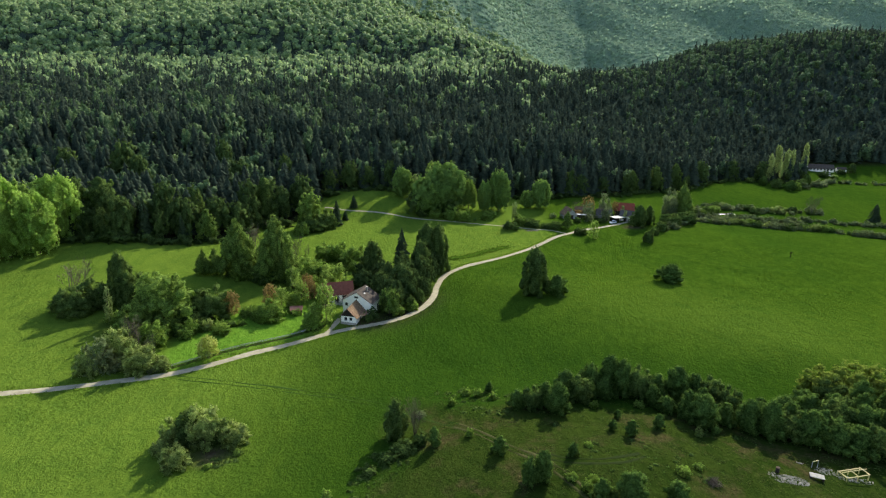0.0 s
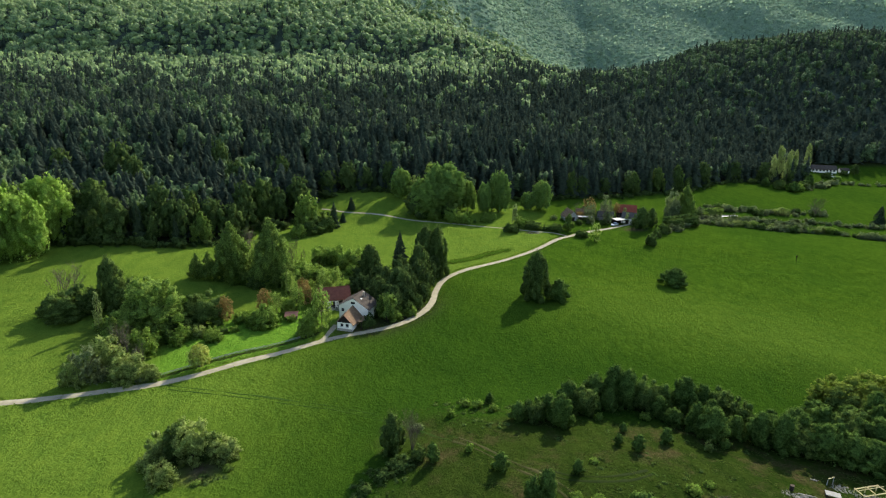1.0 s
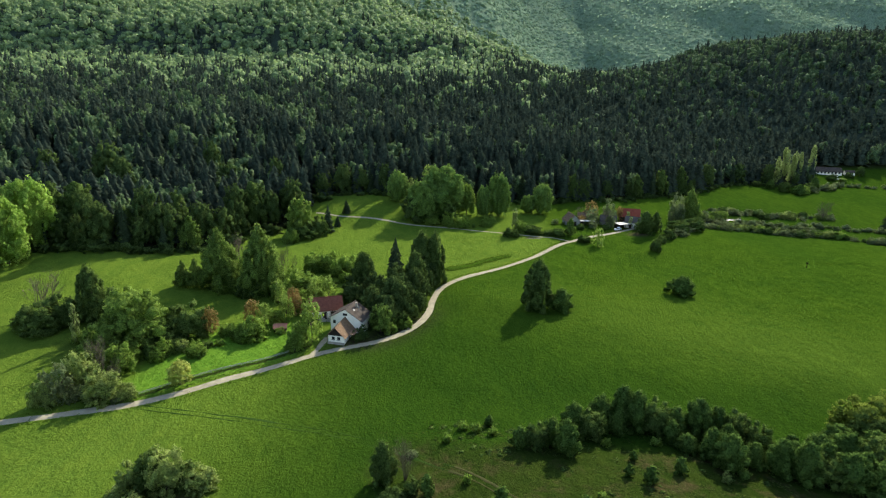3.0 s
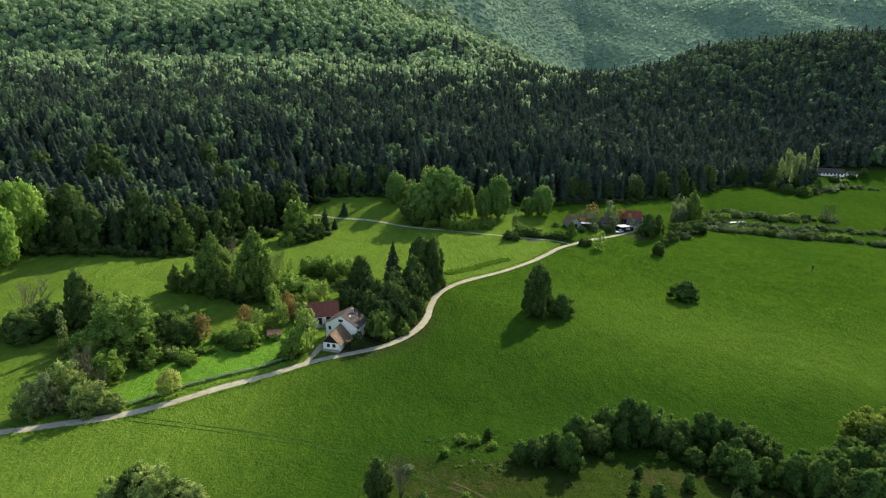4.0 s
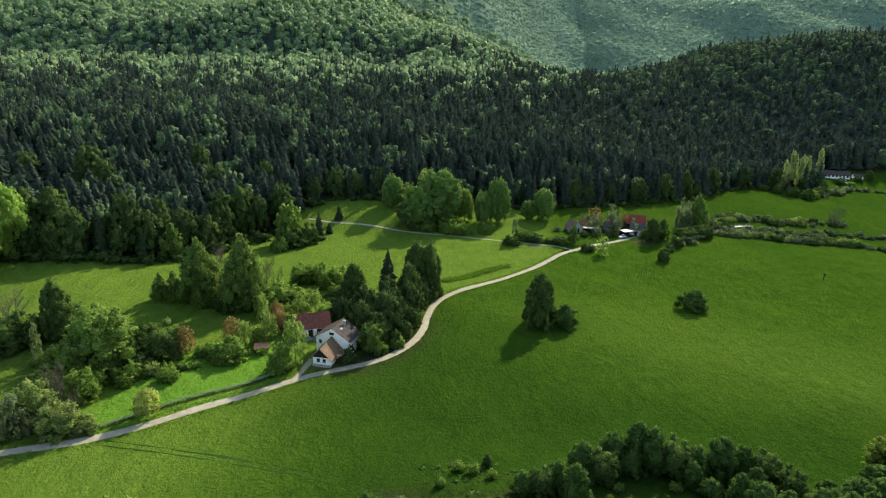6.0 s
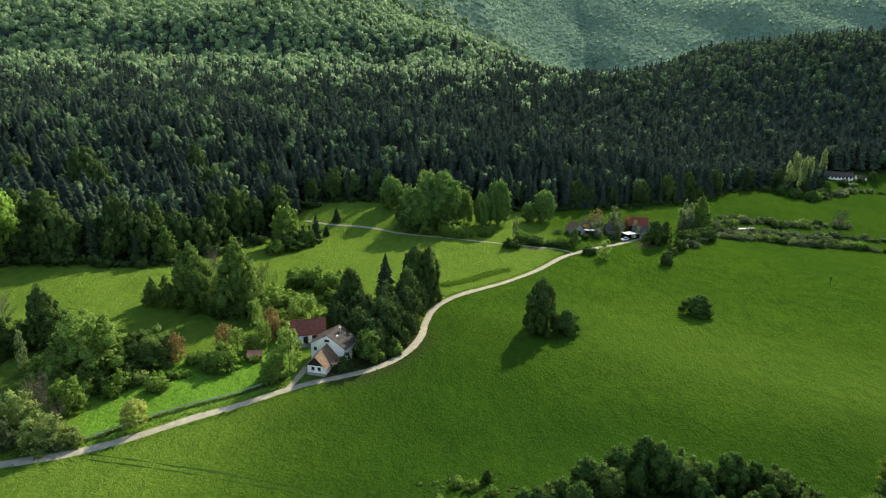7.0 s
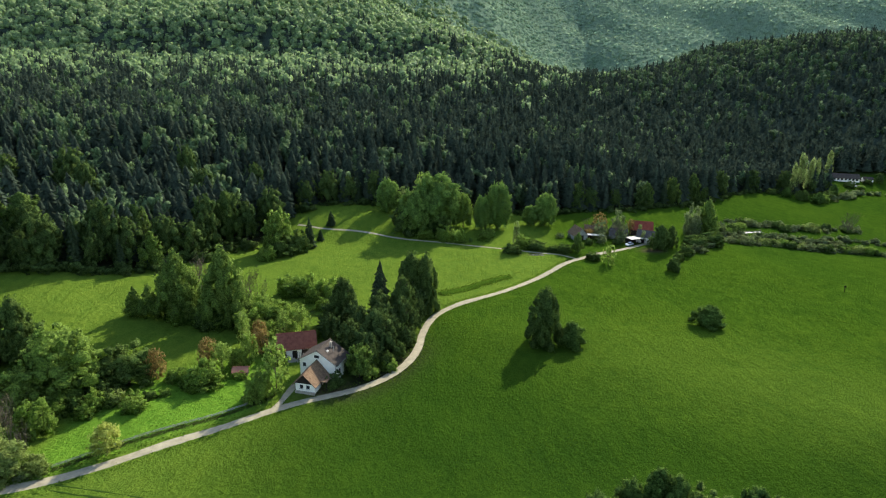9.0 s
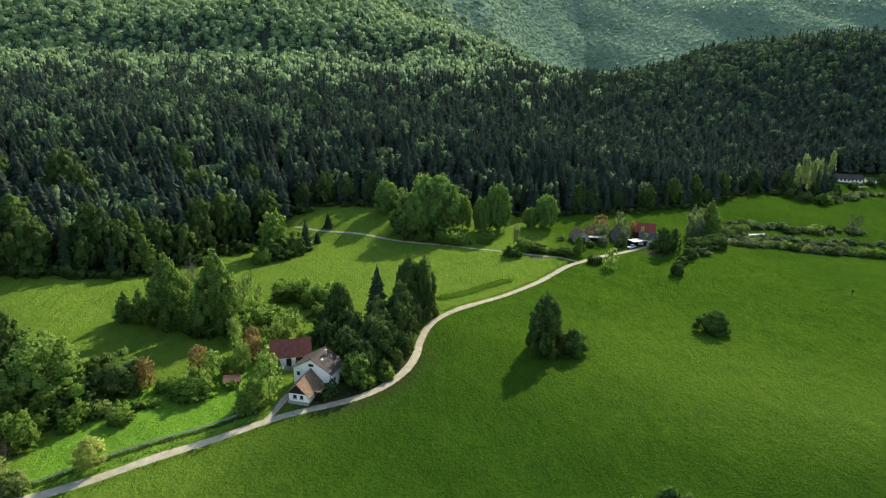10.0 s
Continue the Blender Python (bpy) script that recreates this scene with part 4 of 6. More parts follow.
plant("U", -38.0, 227.6, 5.7, 7.1, HERE)

HERE = "in the garden beside the house"
plant("L", -54.5, 183.2, 10.8, 4.3, HERE)
plant("R", -51.2, 185.6, 7.6, 4.8, HERE)
plant("R", -59.7, 171.3, 8.6, 5.6, HERE)
plant("U", -49.9, 166.4, 2.6, 3.6, HERE)
plant("U", -56.8, 162.4, 7.4, 9.2, HERE)
plant("U", -59.8, 161.7, 6.1, 6.4, HERE)
plant("L", -55.4, 169.4, 8.6, 6.4, HERE)
plant("L", -39.0, 161.2, 14.2, 6.6, HERE)
plant("U", -43.0, 158.8, 4.6, 5.6, HERE)
plant("Ud", -25.8, 163.0, 3.8, 4.6, HERE)
plant("L", -44.6, 186.4, 10.5, 5.0, HERE)
plant("L", -41.0, 192.0, 9.5, 5.6, HERE)
plant("U", -38.0, 190.4, 4.6, 5.8, HERE)
plant("U", -47.4, 184.0, 4.4, 5.2, HERE)
plant("R", -48.6, 179.6, 8.0, 4.8, HERE)
plant("U", -52.4, 172.6, 5.6, 5.4, HERE)
plant("L", -50.4, 175.2, 9.0, 5.0, HERE)
plant("Ud", -42.4, 176.0, 3.4, 4.6, HERE)
plant("L", -41.6, 158.4, 8.2, 6.2, HERE)
plant("U", -42.5, 157.1, 7.6, 6.4, HERE)
plant("U", -64.6, 164.0, 3.9, 5.4, HERE)
plant("P", -56.9, 188.1, 7.9, 3.5, HERE)
plant("U", -48.0, 198.7, 6.7, 6.0, HERE)

HERE = "in the grove behind the house"
plant("Cd", -29.8, 198.6, 16.0, 10.0, HERE)
plant("S", -19.8, 205.6, 19.6, 9.5, HERE)
plant("Cd", -12.3, 200.5, 16.5, 9.8, HERE)
plant("Cd", -10.9, 213.0, 20.4, 11.4, HERE)
plant("Cd", -6.2, 212.8, 20.4, 9.6, HERE)
plant("Bd", -7.6, 207.0, 10.2, 5.6, HERE)
plant("Bd", -17.2, 181.0, 14.6, 10.5, HERE)
plant("Bd", -19.4, 178.9, 9.2, 10.8, HERE)
plant("Bd", -11.8, 192.5, 13.2, 8.0, HERE)
plant("Bd", -19.6, 173.6, 11.4, 8.6, HERE)
plant("B", -20.2, 168.8, 9.6, 7.4, HERE)
plant("Bd", -33.9, 198.3, 7.3, 7.6, HERE)
plant("Bd", -33.3, 192.5, 5.6, 8.2, HERE)
plant("Bd", -25.0, 163.3, 4.6, 4.4, HERE)
plant("Bd", -14.8, 185.5, 10.5, 7.4, HERE)

plant("Bd", -24.5, 178.5, 11.5, 8.4, HERE)
plant("Bd", -22.5, 187.0, 12.5, 8.6, HERE)
plant("Bd", -16.5, 190.0, 13.0, 8.2, HERE)
plant("Bd", -12.5, 199.0, 12.0, 7.8, HERE)
plant("Bd", -19.0, 197.5, 12.5, 8.4, HERE)
plant("Bd", -26.0, 193.0, 11.0, 8.0, HERE)
plant("Bd", -30.5, 188.5, 9.0, 7.0, HERE)
for kind, gx, gy, gh, gw in (("Bd", -16.6, 179.4, 9.6, 7.0), ("Bd", -14.0, 186.0, 10.4, 7.0), ("B", -12.8, 190.6, 8.2, 6.4), ("Bd", -11.6, 196.4, 10.6, 7.0), ("Bd", -9.6, 204.0, 11.6, 7.0), ("Ud", -18.8, 173.4, 5.0, 5.0), ("Ud", -11.4, 191.4, 3.2, 4.0),
                             ("Bd", -8.4, 203.5, 8.6, 5.4), ("Bd", -8.7, 197.4, 7.6, 5.0), ("Ud", -9.8, 190.8, 5.8, 5.0), ("Bd", -10.2, 185.2, 7.4, 5.0), ("Ud", -11.8, 180.2, 5.6, 5.0), ("Ud", -14.2, 174.8, 5.0, 5.0)):
    plant(kind, gx, gy, gh, gw, HERE)

HERE = "in the clump beside the lane"
plant("E", -6.5, 309.5, 27.0, 25.5, HERE)
plant("E", -17.0, 300.3, 21.4, 16.5, HERE)
plant("B", 6.6, 314.0, 17.5, 9.9, HERE)
plant("Bd", -21.3, 299.6, 12.8, 15.0, HERE)
plant("U", -2.6, 294.0, 8.6, 9.0, HERE)
plant("U", 3.6, 293.0, 7.6, 9.0, HERE)
plant("H", 10.0, 293.0, 2.2, 2.4, HERE)
plant("U", 18.3, 302.2, 3.6, 8.3, HERE)
plant("E", -12.0, 303.0, 20.0, 15.0, HERE)
plant("E", 23.6, 316.9, 23.8, 14.7, HERE)
plant("E", 15.4, 312.3, 17.8, 8.8, HERE)
plant("U", 16.4, 296.8, 4.3, 7.2, HERE)
plant("E", 48.1, 326.4, 17.2, 13.4, HERE)
plant("E", 40.8, 325.6, 11.0, 9.6, HERE)
plant("P", 29.9, 285.9, 12.4, 5.2, HERE)
plant("U", 32.6, 286.6, 6.4, 8.4, HERE)
plant("Ud", 37.6, 285.8, 4.8, 8.6, HERE)
plant("Ud", 27.7, 278.8, 5.0, 8.5, HERE)
plant("Ud", 40.0, 284.4, 4.4, 8.5, HERE)
plant("Ud", 46.0, 283.2, 3.2, 6.0, HERE)
plant("Ud", -2.4, 299.5, 11.4, 9.1, HERE)
plant("U", -10.9, 296.1, 4.9, 9.0, HERE)
plant("E", -31.0, 321.0, 17.5, 13.0, HERE)
plant("L", -14.0, 326.0, 22.0, 11.0, HERE)
plant("P", -24.0, 325.0, 13.0, 9.0, HERE)

HERE = "where the lane meets the wood"
plant("S", -55.8, 301.8, 7.4, 5.2, HERE)
plant("S", -59.9, 277.1, 13.9, 6.8, HERE)
plant("B", -72.0, 271.6, 19.6, 13.5, HERE)
plant("Ud", -63.7, 272.3, 10.3, 11.2, HERE)
plant("Ud", -69.3, 267.6, 9.4, 13.8, HERE)
plant("U", -73.2, 260.0, 6.9, 8.1, HERE)
plant("S", -57.6, 287.4, 5.4, 4.1, HERE)

HERE = "around the farmstead"
plant("C", 56.2, 281.8, 9.4, 5.6, HERE)
plant("L", 66.3, 266.9, 9.4, 6.0, HERE)
plant("Cd", 94.5, 289.7, 12.0, 9.4, HERE)
plant("Cd", 101.1, 294.1, 10.6, 6.5, HERE)
plant("C", 130.5, 328.2, 19.9, 12.4, HERE)
plant("G", 121.7, 323.0, 17.0, 9.5, HERE)
plant("Ud", 113.4, 297.8, 8.0, 12.0, HERE)
plant("Ud", 124.6, 306.1, 8.2, 12.3, HERE)
plant("Ud", 90.2, 259.3, 6.8, 4.5, HERE)
plant("Ud", 104.1, 283.2, 5.9, 6.9, HERE)
plant("Ud", 98.3, 275.8, 4.6, 5.0, HERE)
plant("R", 73.8, 316.2, 10.5, 7.5, HERE)
plant("G", 82.8, 317.0, 12.9, 7.7, HERE)
plant("N", 67.3, 315.5, 9.1, 7.0, HERE)
plant("N", 79.0, 303.0, 9.5, 7.0, HERE)
plant("G", 71.6, 305.6, 10.4, 7.4, HERE)
plant("G", 80.6, 301.0, 10.5, 6.5, HERE)
plant("P", 90.0, 300.0, 6.0, 4.0, HERE)
plant("P", 90.5, 306.5, 7.5, 4.5, HERE)
plant("G", 93.0, 296.2, 5.0, 4.6, HERE)
plant("N", 98.5, 297.2, 8.5, 5.5, HERE)
plant("Ud", 77.0, 296.5, 3.2, 4.4, HERE)
plant("G", 70.5, 297.4, 5.6, 5.2, HERE)
plant("Ud", 64.0, 294.6, 3.6, 4.6, HERE)
plant("R", 88.0, 313.5, 8.0, 5.5, HERE)
plant("Ud", 50.5, 281.2, 4.9, 7.3, HERE)
plant("Ud", 61.2, 272.5, 4.0, 6.7, HERE)

HERE = "by the far stream"
plant("S", 251.7, 343.3, 11.8, 8.9, HERE)
plant("N", 221.7, 356.3, 12.2, 10.6, HERE)
plant("P", 254.7, 466.1, 28.8, 12.0, HERE)
plant("P", 270.6, 475.5, 25.4, 10.5, HERE)
plant("P", 262.4, 468.0, 26.5, 9.0, HERE)
plant("P", 247.6, 462.0, 22.5, 8.6, HERE)
plant("P", 301.4, 510.5, 24.5, 9.9, HERE)
for kind, hx, hy, hh, hw in (("Ud", 230.0, 456.0, 5.0, 8.0), ("H", 236.5, 448.0, 7.0, 8.6), ("Ud", 242.5, 440.0, 8.4, 10.0), ("H", 249.0, 431.5, 8.8, 11.0), ("U", 256.0, 437.0, 6.6, 9.0), ("Ud", 264.5, 446.0, 8.0, 9.0), ("H", 274.0, 456.0, 9.6, 9.6)):
    plant(kind, hx, hy, hh, hw, HERE)

plant("Ud", 312.0, 497.0, 6.0, 9.0, HERE)
plant("U", 318.0, 492.0, 4.0, 6.5, HERE)
plant("Ud", 332.0, 506.0, 5.0, 7.0, HERE)
plant("Bd", 342.0, 508.0, 9.0, 7.5, HERE)

HERE = "at the wood's edge"
plant("Bb", -172.2, 205.0, 33.2, 18.5, HERE)
plant("Bb", -164.2, 210.1, 26.1, 16.6, HERE)
plant("Bb", -180.2, 198.1, 30.3, 19.2, HERE)
plant("Bb", -166.3, 227.1, 29.6, 20.1, HERE)
plant("B", -181.3, 230.2, 26.4, 14.6, HERE)

HERE = "rising among the spruces of the wood"
plant("Bd", -190.8, 322.7, 31.0, 19.0, HERE)
plant("Bd", -178.0, 314.0, 25.0, 14.0, HERE)
plant("Bd", -126.8, 326.8, 21.0, 15.0, HERE)
plant("Bd", -230.0, 330.0, 24.0, 17.0, HERE)
plant("Bd", -146.0, 352.0, 25.0, 13.0, HERE)
plant("Bd", -104.0, 342.0, 22.0, 12.0, HERE)

# bushes along the stream, scattered along their banks
STREAM_RND = random.Random(5)
BANK_SCRUB, EDGE_SCRUB = [], []
for line, count, wide, tall in ((((136, 334), (146, 343), (158, 358), (168, 364), (181, 366), (196, 359), (211, 361), (228, 362)), 44, 4.5, (2.6, 5.2)),
                                (((134, 321), (144, 321), (156, 326), (166, 329), (178, 324), (190, 320.5), (203, 318.5), (215, 309), (232, 300)), 62, 2.6, (2.2, 4.6)),
                                (((200, 341), (215, 338), (233, 333.5), (250, 330), (272, 326)), 30, 2.4, (2.2, 4.4)),
                                (((146, 330), (160, 338), (176, 340), (190, 336), (205, 330)), 58, 5.5, (2.0, 4.2)),
                                (((300, 476), (315, 473), (330, 470.5), (350, 469)), 9, 1.5, (3.0, 5.0)),
                                (((262, 446), (280, 452), (300, 470)), 7, 3, (4.0, 7.5)),
                                (((104, 285), (112, 292), (120, 301), (128, 310), (133, 319)), 10, 2.5, (3.0, 5.5))):
    path = smooth_line(line, 0.5)
    if line[0][0] not in (134, 136):
        for i in range(count):
            p = path[int((i + STREAM_RND.random()) / count * (len(path) - 1))]
            h = STREAM_RND.uniform(*tall)
            BANK_SCRUB.append((p[0] + STREAM_RND.uniform(-wide, wide), p[1] + STREAM_RND.uniform(-wide, wide), h, h * STREAM_RND.uniform(1.2, 1.9), STREAM_RND.randrange(4), STREAM_RND.uniform(0, 6.28)))
        continue
    for i in range(count):
        p = path[STREAM_RND.randrange(len(path))]
        h = STREAM_RND.uniform(0.6, 0.9) * STREAM_RND.uniform(*tall)
        BANK_SCRUB.append((p[0] + STREAM_RND.uniform(-1.3, 1.3) * wide, p[1] + STREAM_RND.uniform(-1.3, 1.3) * wide, h, h * STREAM_RND.uniform(1.3, 2.0), STREAM_RND.randrange(4), STREAM_RND.uniform(0, 6.28)))
    for i in range(count):
        p = path[int((i + STREAM_RND.random()) / count * (len(path) - 1))]
        h = STREAM_RND.uniform(*tall)
        plant(STREAM_RND.choice(("G", "W", "Ud", "U", "G")), p[0] + STREAM_RND.uniform(-wide, wide), p[1] + STREAM_RND.uniform(-wide, wide), h, h * STREAM_RND.uniform(1.2, 1.9), "on the bank of the stream")

# low scrub in the orchard and along the roadside
for cx, cy, rx, ry, count, kinds, where in ((-47, 212, 10, 5, 4, "U", "in the old orchard behind the house"), (-78, 128.5, 10, 2.0, 10, "UGW", "at the roadside edge of the copse"),
                                            (-20, 176, 7, 8, 12, "UdU", "in the grove behind the house"), (-14, 194, 6, 14, 16, "UdU", "in the grove behind the house"), (-46, 190, 9, 6, 7, "U", "in the old orchard behind the house"), (-97, 158, 16, 10, 14, "UdU", "in the copse beside the road"),
                                            (-78, 153, 12, 6, 10, "UUd", "in the copse beside the road"), (-72, 199, 14, 4, 9, "UdU", "in the old orchard behind the house"),
                                            (-3, 298, 22, 5, 10, "UdU", "in the clump beside the lane"), (66, 309, 16, 6, 12, "URG", "around the farmstead")):
    for i in range(count):
        a, r = STREAM_RND.uniform(0, 6.28), math.sqrt(STREAM_RND.random())
        h = STREAM_RND.uniform(2.0, 4.6)
        kind = STREAM_RND.choice([k for k in ("Ud", "U", "G", "W", "R") if k in kinds and not (k == "U" and kinds == "Ud")])
        plant(kind, cx + rx * r * math.cos(a), cy + ry * r * math.sin(a), h, h * STREAM_RND.uniform(1.1, 1.7), where)

# trees along the wood's edge
EDGE_RND = random.Random(9)
ex = -215.0
while ex < 292:
    ey = float(wood_edge(ex))
    dark = ex > -70
    for row in range(3 if not dark else 1):
        if -95 < ex < -70 and row == 0 or dark and EDGE_RND.random() < 0.42:
            continue
        h = EDGE_RND.uniform(9, 21) + (5 if row else 0) - (2 if dark and not row else 0)
        kind = EDGE_RND.choice(("Bd", "Cd", "Bd", "S", "C", "Bd") if not dark else ("S", "S", "Bd", "Bd", "Cd")) if not row else EDGE_RND.choice(("Bd", "S", "Bd", "Cd") if not dark else ("S", "S", "Bd"))
        plant(kind, ex + EDGE_RND.uniform(-2, 2), ey + (6 if dark else 3) + row * 7 + EDGE_RND.uniform(-2, 2), h, h * (EDGE_RND.uniform(0.32, 0.42) if kind == "S" else EDGE_RND.uniform(0.55, 0.80)), "at the edge of the wood")
    for k in range(3 if not dark else 2):
        h = EDGE_RND.uniform(3.0, 7.0) * (0.7 if dark else 1.0)
        sx, sy = ex + 3 * k + EDGE_RND.uniform(-1.5, 1.5), ey - 0.5 + EDGE_RND.uniform(-1.5, 2.5)
        if not on_road(sx, sy, 4):
            EDGE_SCRUB.append((sx, sy, h, h * EDGE_RND.uniform(1.0, 1.6), EDGE_RND.randrange(4), EDGE_RND.uniform(0, 6.28)))
    ex += EDGE_RND.uniform(5.5, 8.5)

for group in PROTOS.values():
    for root in group:
        for ob in (*root.children_recursive, root):
            bpy.data.objects.remove(ob)


# ---- woods on the hills ----
def wood_spruce(seed, whorls, boughs, spread=0.5):
    """A spruce for the woods: whorls of drooping boughs round a dark inner cone."""
    rnd = np.random.RandomState(seed)
    vs, ts, ns = [], [], []
    for k in range(7):
        t = 2 * math.pi * k / 7
        q = rnd.uniform(0.22, 0.30)
        vs.append((q * math.cos(t), q * math.sin(t), 0.06))
        ns.append((math.cos(t), math.sin(t), 0.5))
    vs.append((0, 0, 0.96))
    ns.append((0, 0, 1))
    ts += [(k, (k + 1) % 7, 7) for k in range(7)]
    for w in range(whorls):
        k = max(4, round(boughs * (1 - 0.45 * w / whorls)))
        for i in range(k):
            u = min(0.985, max(0, (w + rnd.uniform(-0.6, 0.6)) / whorls))
            z = 0.12 + 0.86 * u
            reach = 0.50 * (1 - u) ** 0.68 + 0.02
            a = 2 * math.pi * (i + rnd.uniform(-0.35, 0.35)) / k + 2.4 * w
            r = reach * rnd.uniform(0.72, 1.10)
            d, s = np.array([math.cos(a), math.sin(a), 0]), np.array([-math.sin(a), math.cos(a), 0])
            drop = (0.045 + 0.05 * (1 - u)) * rnd.uniform(0.6, 1.4)
            root, tip = 0.15 * r * d + np.array([0, 0, z + 0.035]), r * d + np.array([0, 0, z - drop])
            wid = spread * r * rnd.uniform(0.7, 1.25) + 0.012
            mid = 0.45 * root + 0.55 * tip
            b = len(vs)
            vs += [root, mid - s * wid - np.array([0, 0, 0.03]), tip, mid + s * wid - np.array([0, 0, 0.03])]
            ns += [d + np.array([0, 0, 0.4]), d - 0.4 * s + np.array([0, 0, 0.3]), d + np.array([0, 0, 0.25]), d + 0.4 * s + np.array([0, 0, 0.3])]
            ts += [(b, b + 1, b + 2), (b, b + 2, b + 3)]
    return np.array(vs), np.array(ts), unit(np.array(ns))


def wood_crown(seed, cards, lobes, size):
    """A tall forest broadleaf: a narrow stack of lobes with a rounded top."""
    rnd = random.Random(seed)
    spots = [(0, 0, 0.62, 0.30), (0, 0, 0.34, 0.24)]
    for i in range(lobes):
        a = i * 2.4 + rnd.uniform(-0.4, 0.4)
        z = 0.30 + 0.56 * (i + 0.5) / lobes
        q = 0.31 * math.sqrt(max(0.1, 1 - ((z - 0.5) / 0.5) ** 2)) * rnd.uniform(0.7, 1.15)
        spots.append((q * math.cos(a), q * math.sin(a), z, rnd.uniform(0.12, 0.20)))
    return crown_arrays(seed, spots, cards, size, (1, 1, 0.8), 0.8)


def dome(seed, cards, size, high=0.42):
    """A single rounded, lumpy crown for the far slopes, with a fringe of leaf sprays."""
    rnd = np.random.RandomState(seed)
    d = unit(ICO_V)
    lump = 1 + 0.16 * np.sin(d[:, :1] * 7 + seed) * np.cos(d[:, 1:2] * 6 + seed) + rnd.uniform(-0.16, 0.16, (len(d), 1))
    v = d * lump * np.array([0.44, 0.44, high]) + np.array([0, 0, 0.98 - high])
    p = unit(rnd.normal(0, 1, (cards, 3)) + np.array([0, 0, 0.5]))
    cv, ct, cn = leaf_cards(p * np.array([0.48, 0.48, high + 0.02]) * rnd.uniform(0.85, 1.08, (cards, 1)) + np.array([0, 0, 0.98 - high]), p + np.array([0, 0, 0.2]), size, rnd)
    top = ICO_F[d[ICO_F].mean(1)[:, 2] > -0.30]
    return np.concatenate([v, cv]), np.concatenate([top, ct + len(v)]), np.concatenate([d, cn])


def forest(name, material, templates, spots, label, category, tint=None):
    """Many trees as one mesh: spots are rows of x, y, height, width, template, turn."""
    vs, ts, ns, tones, base = [], [], [], [], 0
    shade = np.random.RandomState(len(spots))
    for k, (tv, tt, tn) in enumerate(templates):
        s = spots[spots[:, 4] == k]
        if not len(s):
            continue
        c, n = np.cos(s[:, 5])[:, None], np.sin(s[:, 5])[:, None]
        x = tv[None, :, 0] * s[:, 3:4]
        y = tv[None, :, 1] * s[:, 3:4]
        v = np.stack([x * c - y * n + s[:, 0:1], x * n + y * c + s[:, 1:2], tv[None, :, 2] * s[:, 2:3] + terrain(s[:, 0], s[:, 1])[:, None] - 0.3], 2)
        nx, ny = tn[None, :, 0] / s[:, 3:4], tn[None, :, 1] / s[:, 3:4]
        t = tt[None] + (np.arange(len(s)) * len(tv))[:, None, None] + base
        vs.append(v.reshape(-1, 3))
        ts.append(t.reshape(-1, 3))
        ns.append(unit(np.stack([nx * c - ny * n, nx * n + ny * c, tn[None, :, 2] / s[:, 2:3]], 2)).reshape(-1, 3))
        tones.append(np.repeat(shade.uniform(0, 1, len(s)) if tint is None else tint[spots[:, 4] == k], len(tv)))
        base += len(s) * len(tv)
    me = fast_mesh(name, np.concatenate(vs), np.concatenate(ts), material, False, np.concatenate(ns))
    me.attributes.new("tone", 'FLOAT', 'POINT').data.foreach_set("value", np.concatenate(tones).astype(np.float32))
    return tagged(new(name, me), label, category, kind="stuff")


def scatter(seed, x0, x1, y0, y1, step, near=0.80, margin=90):
    """Jittered plan places inside the wedge of land that the camera's view takes in."""
    rnd = np.random.RandomState(seed)
    X, Y = np.meshgrid(np.arange(x0, x1, step), np.arange(y0, y1, step))
    x = (X + rnd.uniform(-0.45, 0.45, X.shape) * step).ravel()
    y = (Y + rnd.uniform(-0.45, 0.45, X.shape) * step).ravel()
    k = (np.abs(x) < near * y + margin) & (y > wood_edge(x) + 14 - 9 * ramp(x, -80, -50))
    return x[k], y[k], rnd


def patchy(x, y, scale, seed):
    """Slow variation over the plan, about 0 to 1."""
    r = np.random.RandomState(seed)
    total = np.zeros_like(x)
    for _ in range(7):
        a, f, ph = r.uniform(0, 6.28), r.uniform(0.6, 1.8) / scale, r.uniform(0, 6.28)
        total += np.sin((x * np.cos(a) + y * np.sin(a)) * f * 6.28 + ph)
    return np.clip(0.5 + total / 7, 0, 1)


def rows_of(x, y, h, w, kinds, rnd):
    return np.stack([x, y, h, w, rnd.randint(0, kinds, len(x)).astype(float), rnd.uniform(0, 6.28, len(x))], 1)


SPRUCES = [wood_spruce(40 + k, 17, 9, 0.38) for k in range(6)]
FAR_SPRUCES = [wood_spruce(50 + k, 6, 5) for k in range(5)]
CROWNS = [wood_crown(60 + k, 90, 5, 0.068) for k in range(6)]
MID_CROWNS = [wood_crown(60 + k, 30, 2, 0.108) for k in range(6)]
HILL_CROWNS = [dome(80 + k, 16, 0.12) for k in range(6)]
FAR_CROWNS = [dome(70 + k, 4, 0.17, 0.40) for k in range(6)]
SCRUB = [crown_arrays(90 + k, shrub_lobes(random.Random(90 + k), 7), 150, 0.105, (1, 1, 0.9), 0.66) for k in range(4)]

forest("stream_scrub", LEAF["G"], SCRUB, np.array(BANK_SCRUB), "olive-green willow scrub along the banks of the stream", "scrub")
forest("wood_edge_scrub", LEAF["Bd"], SCRUB, np.array(EDGE_SCRUB), "dark green scrub along the foot of the wood", "scrub")


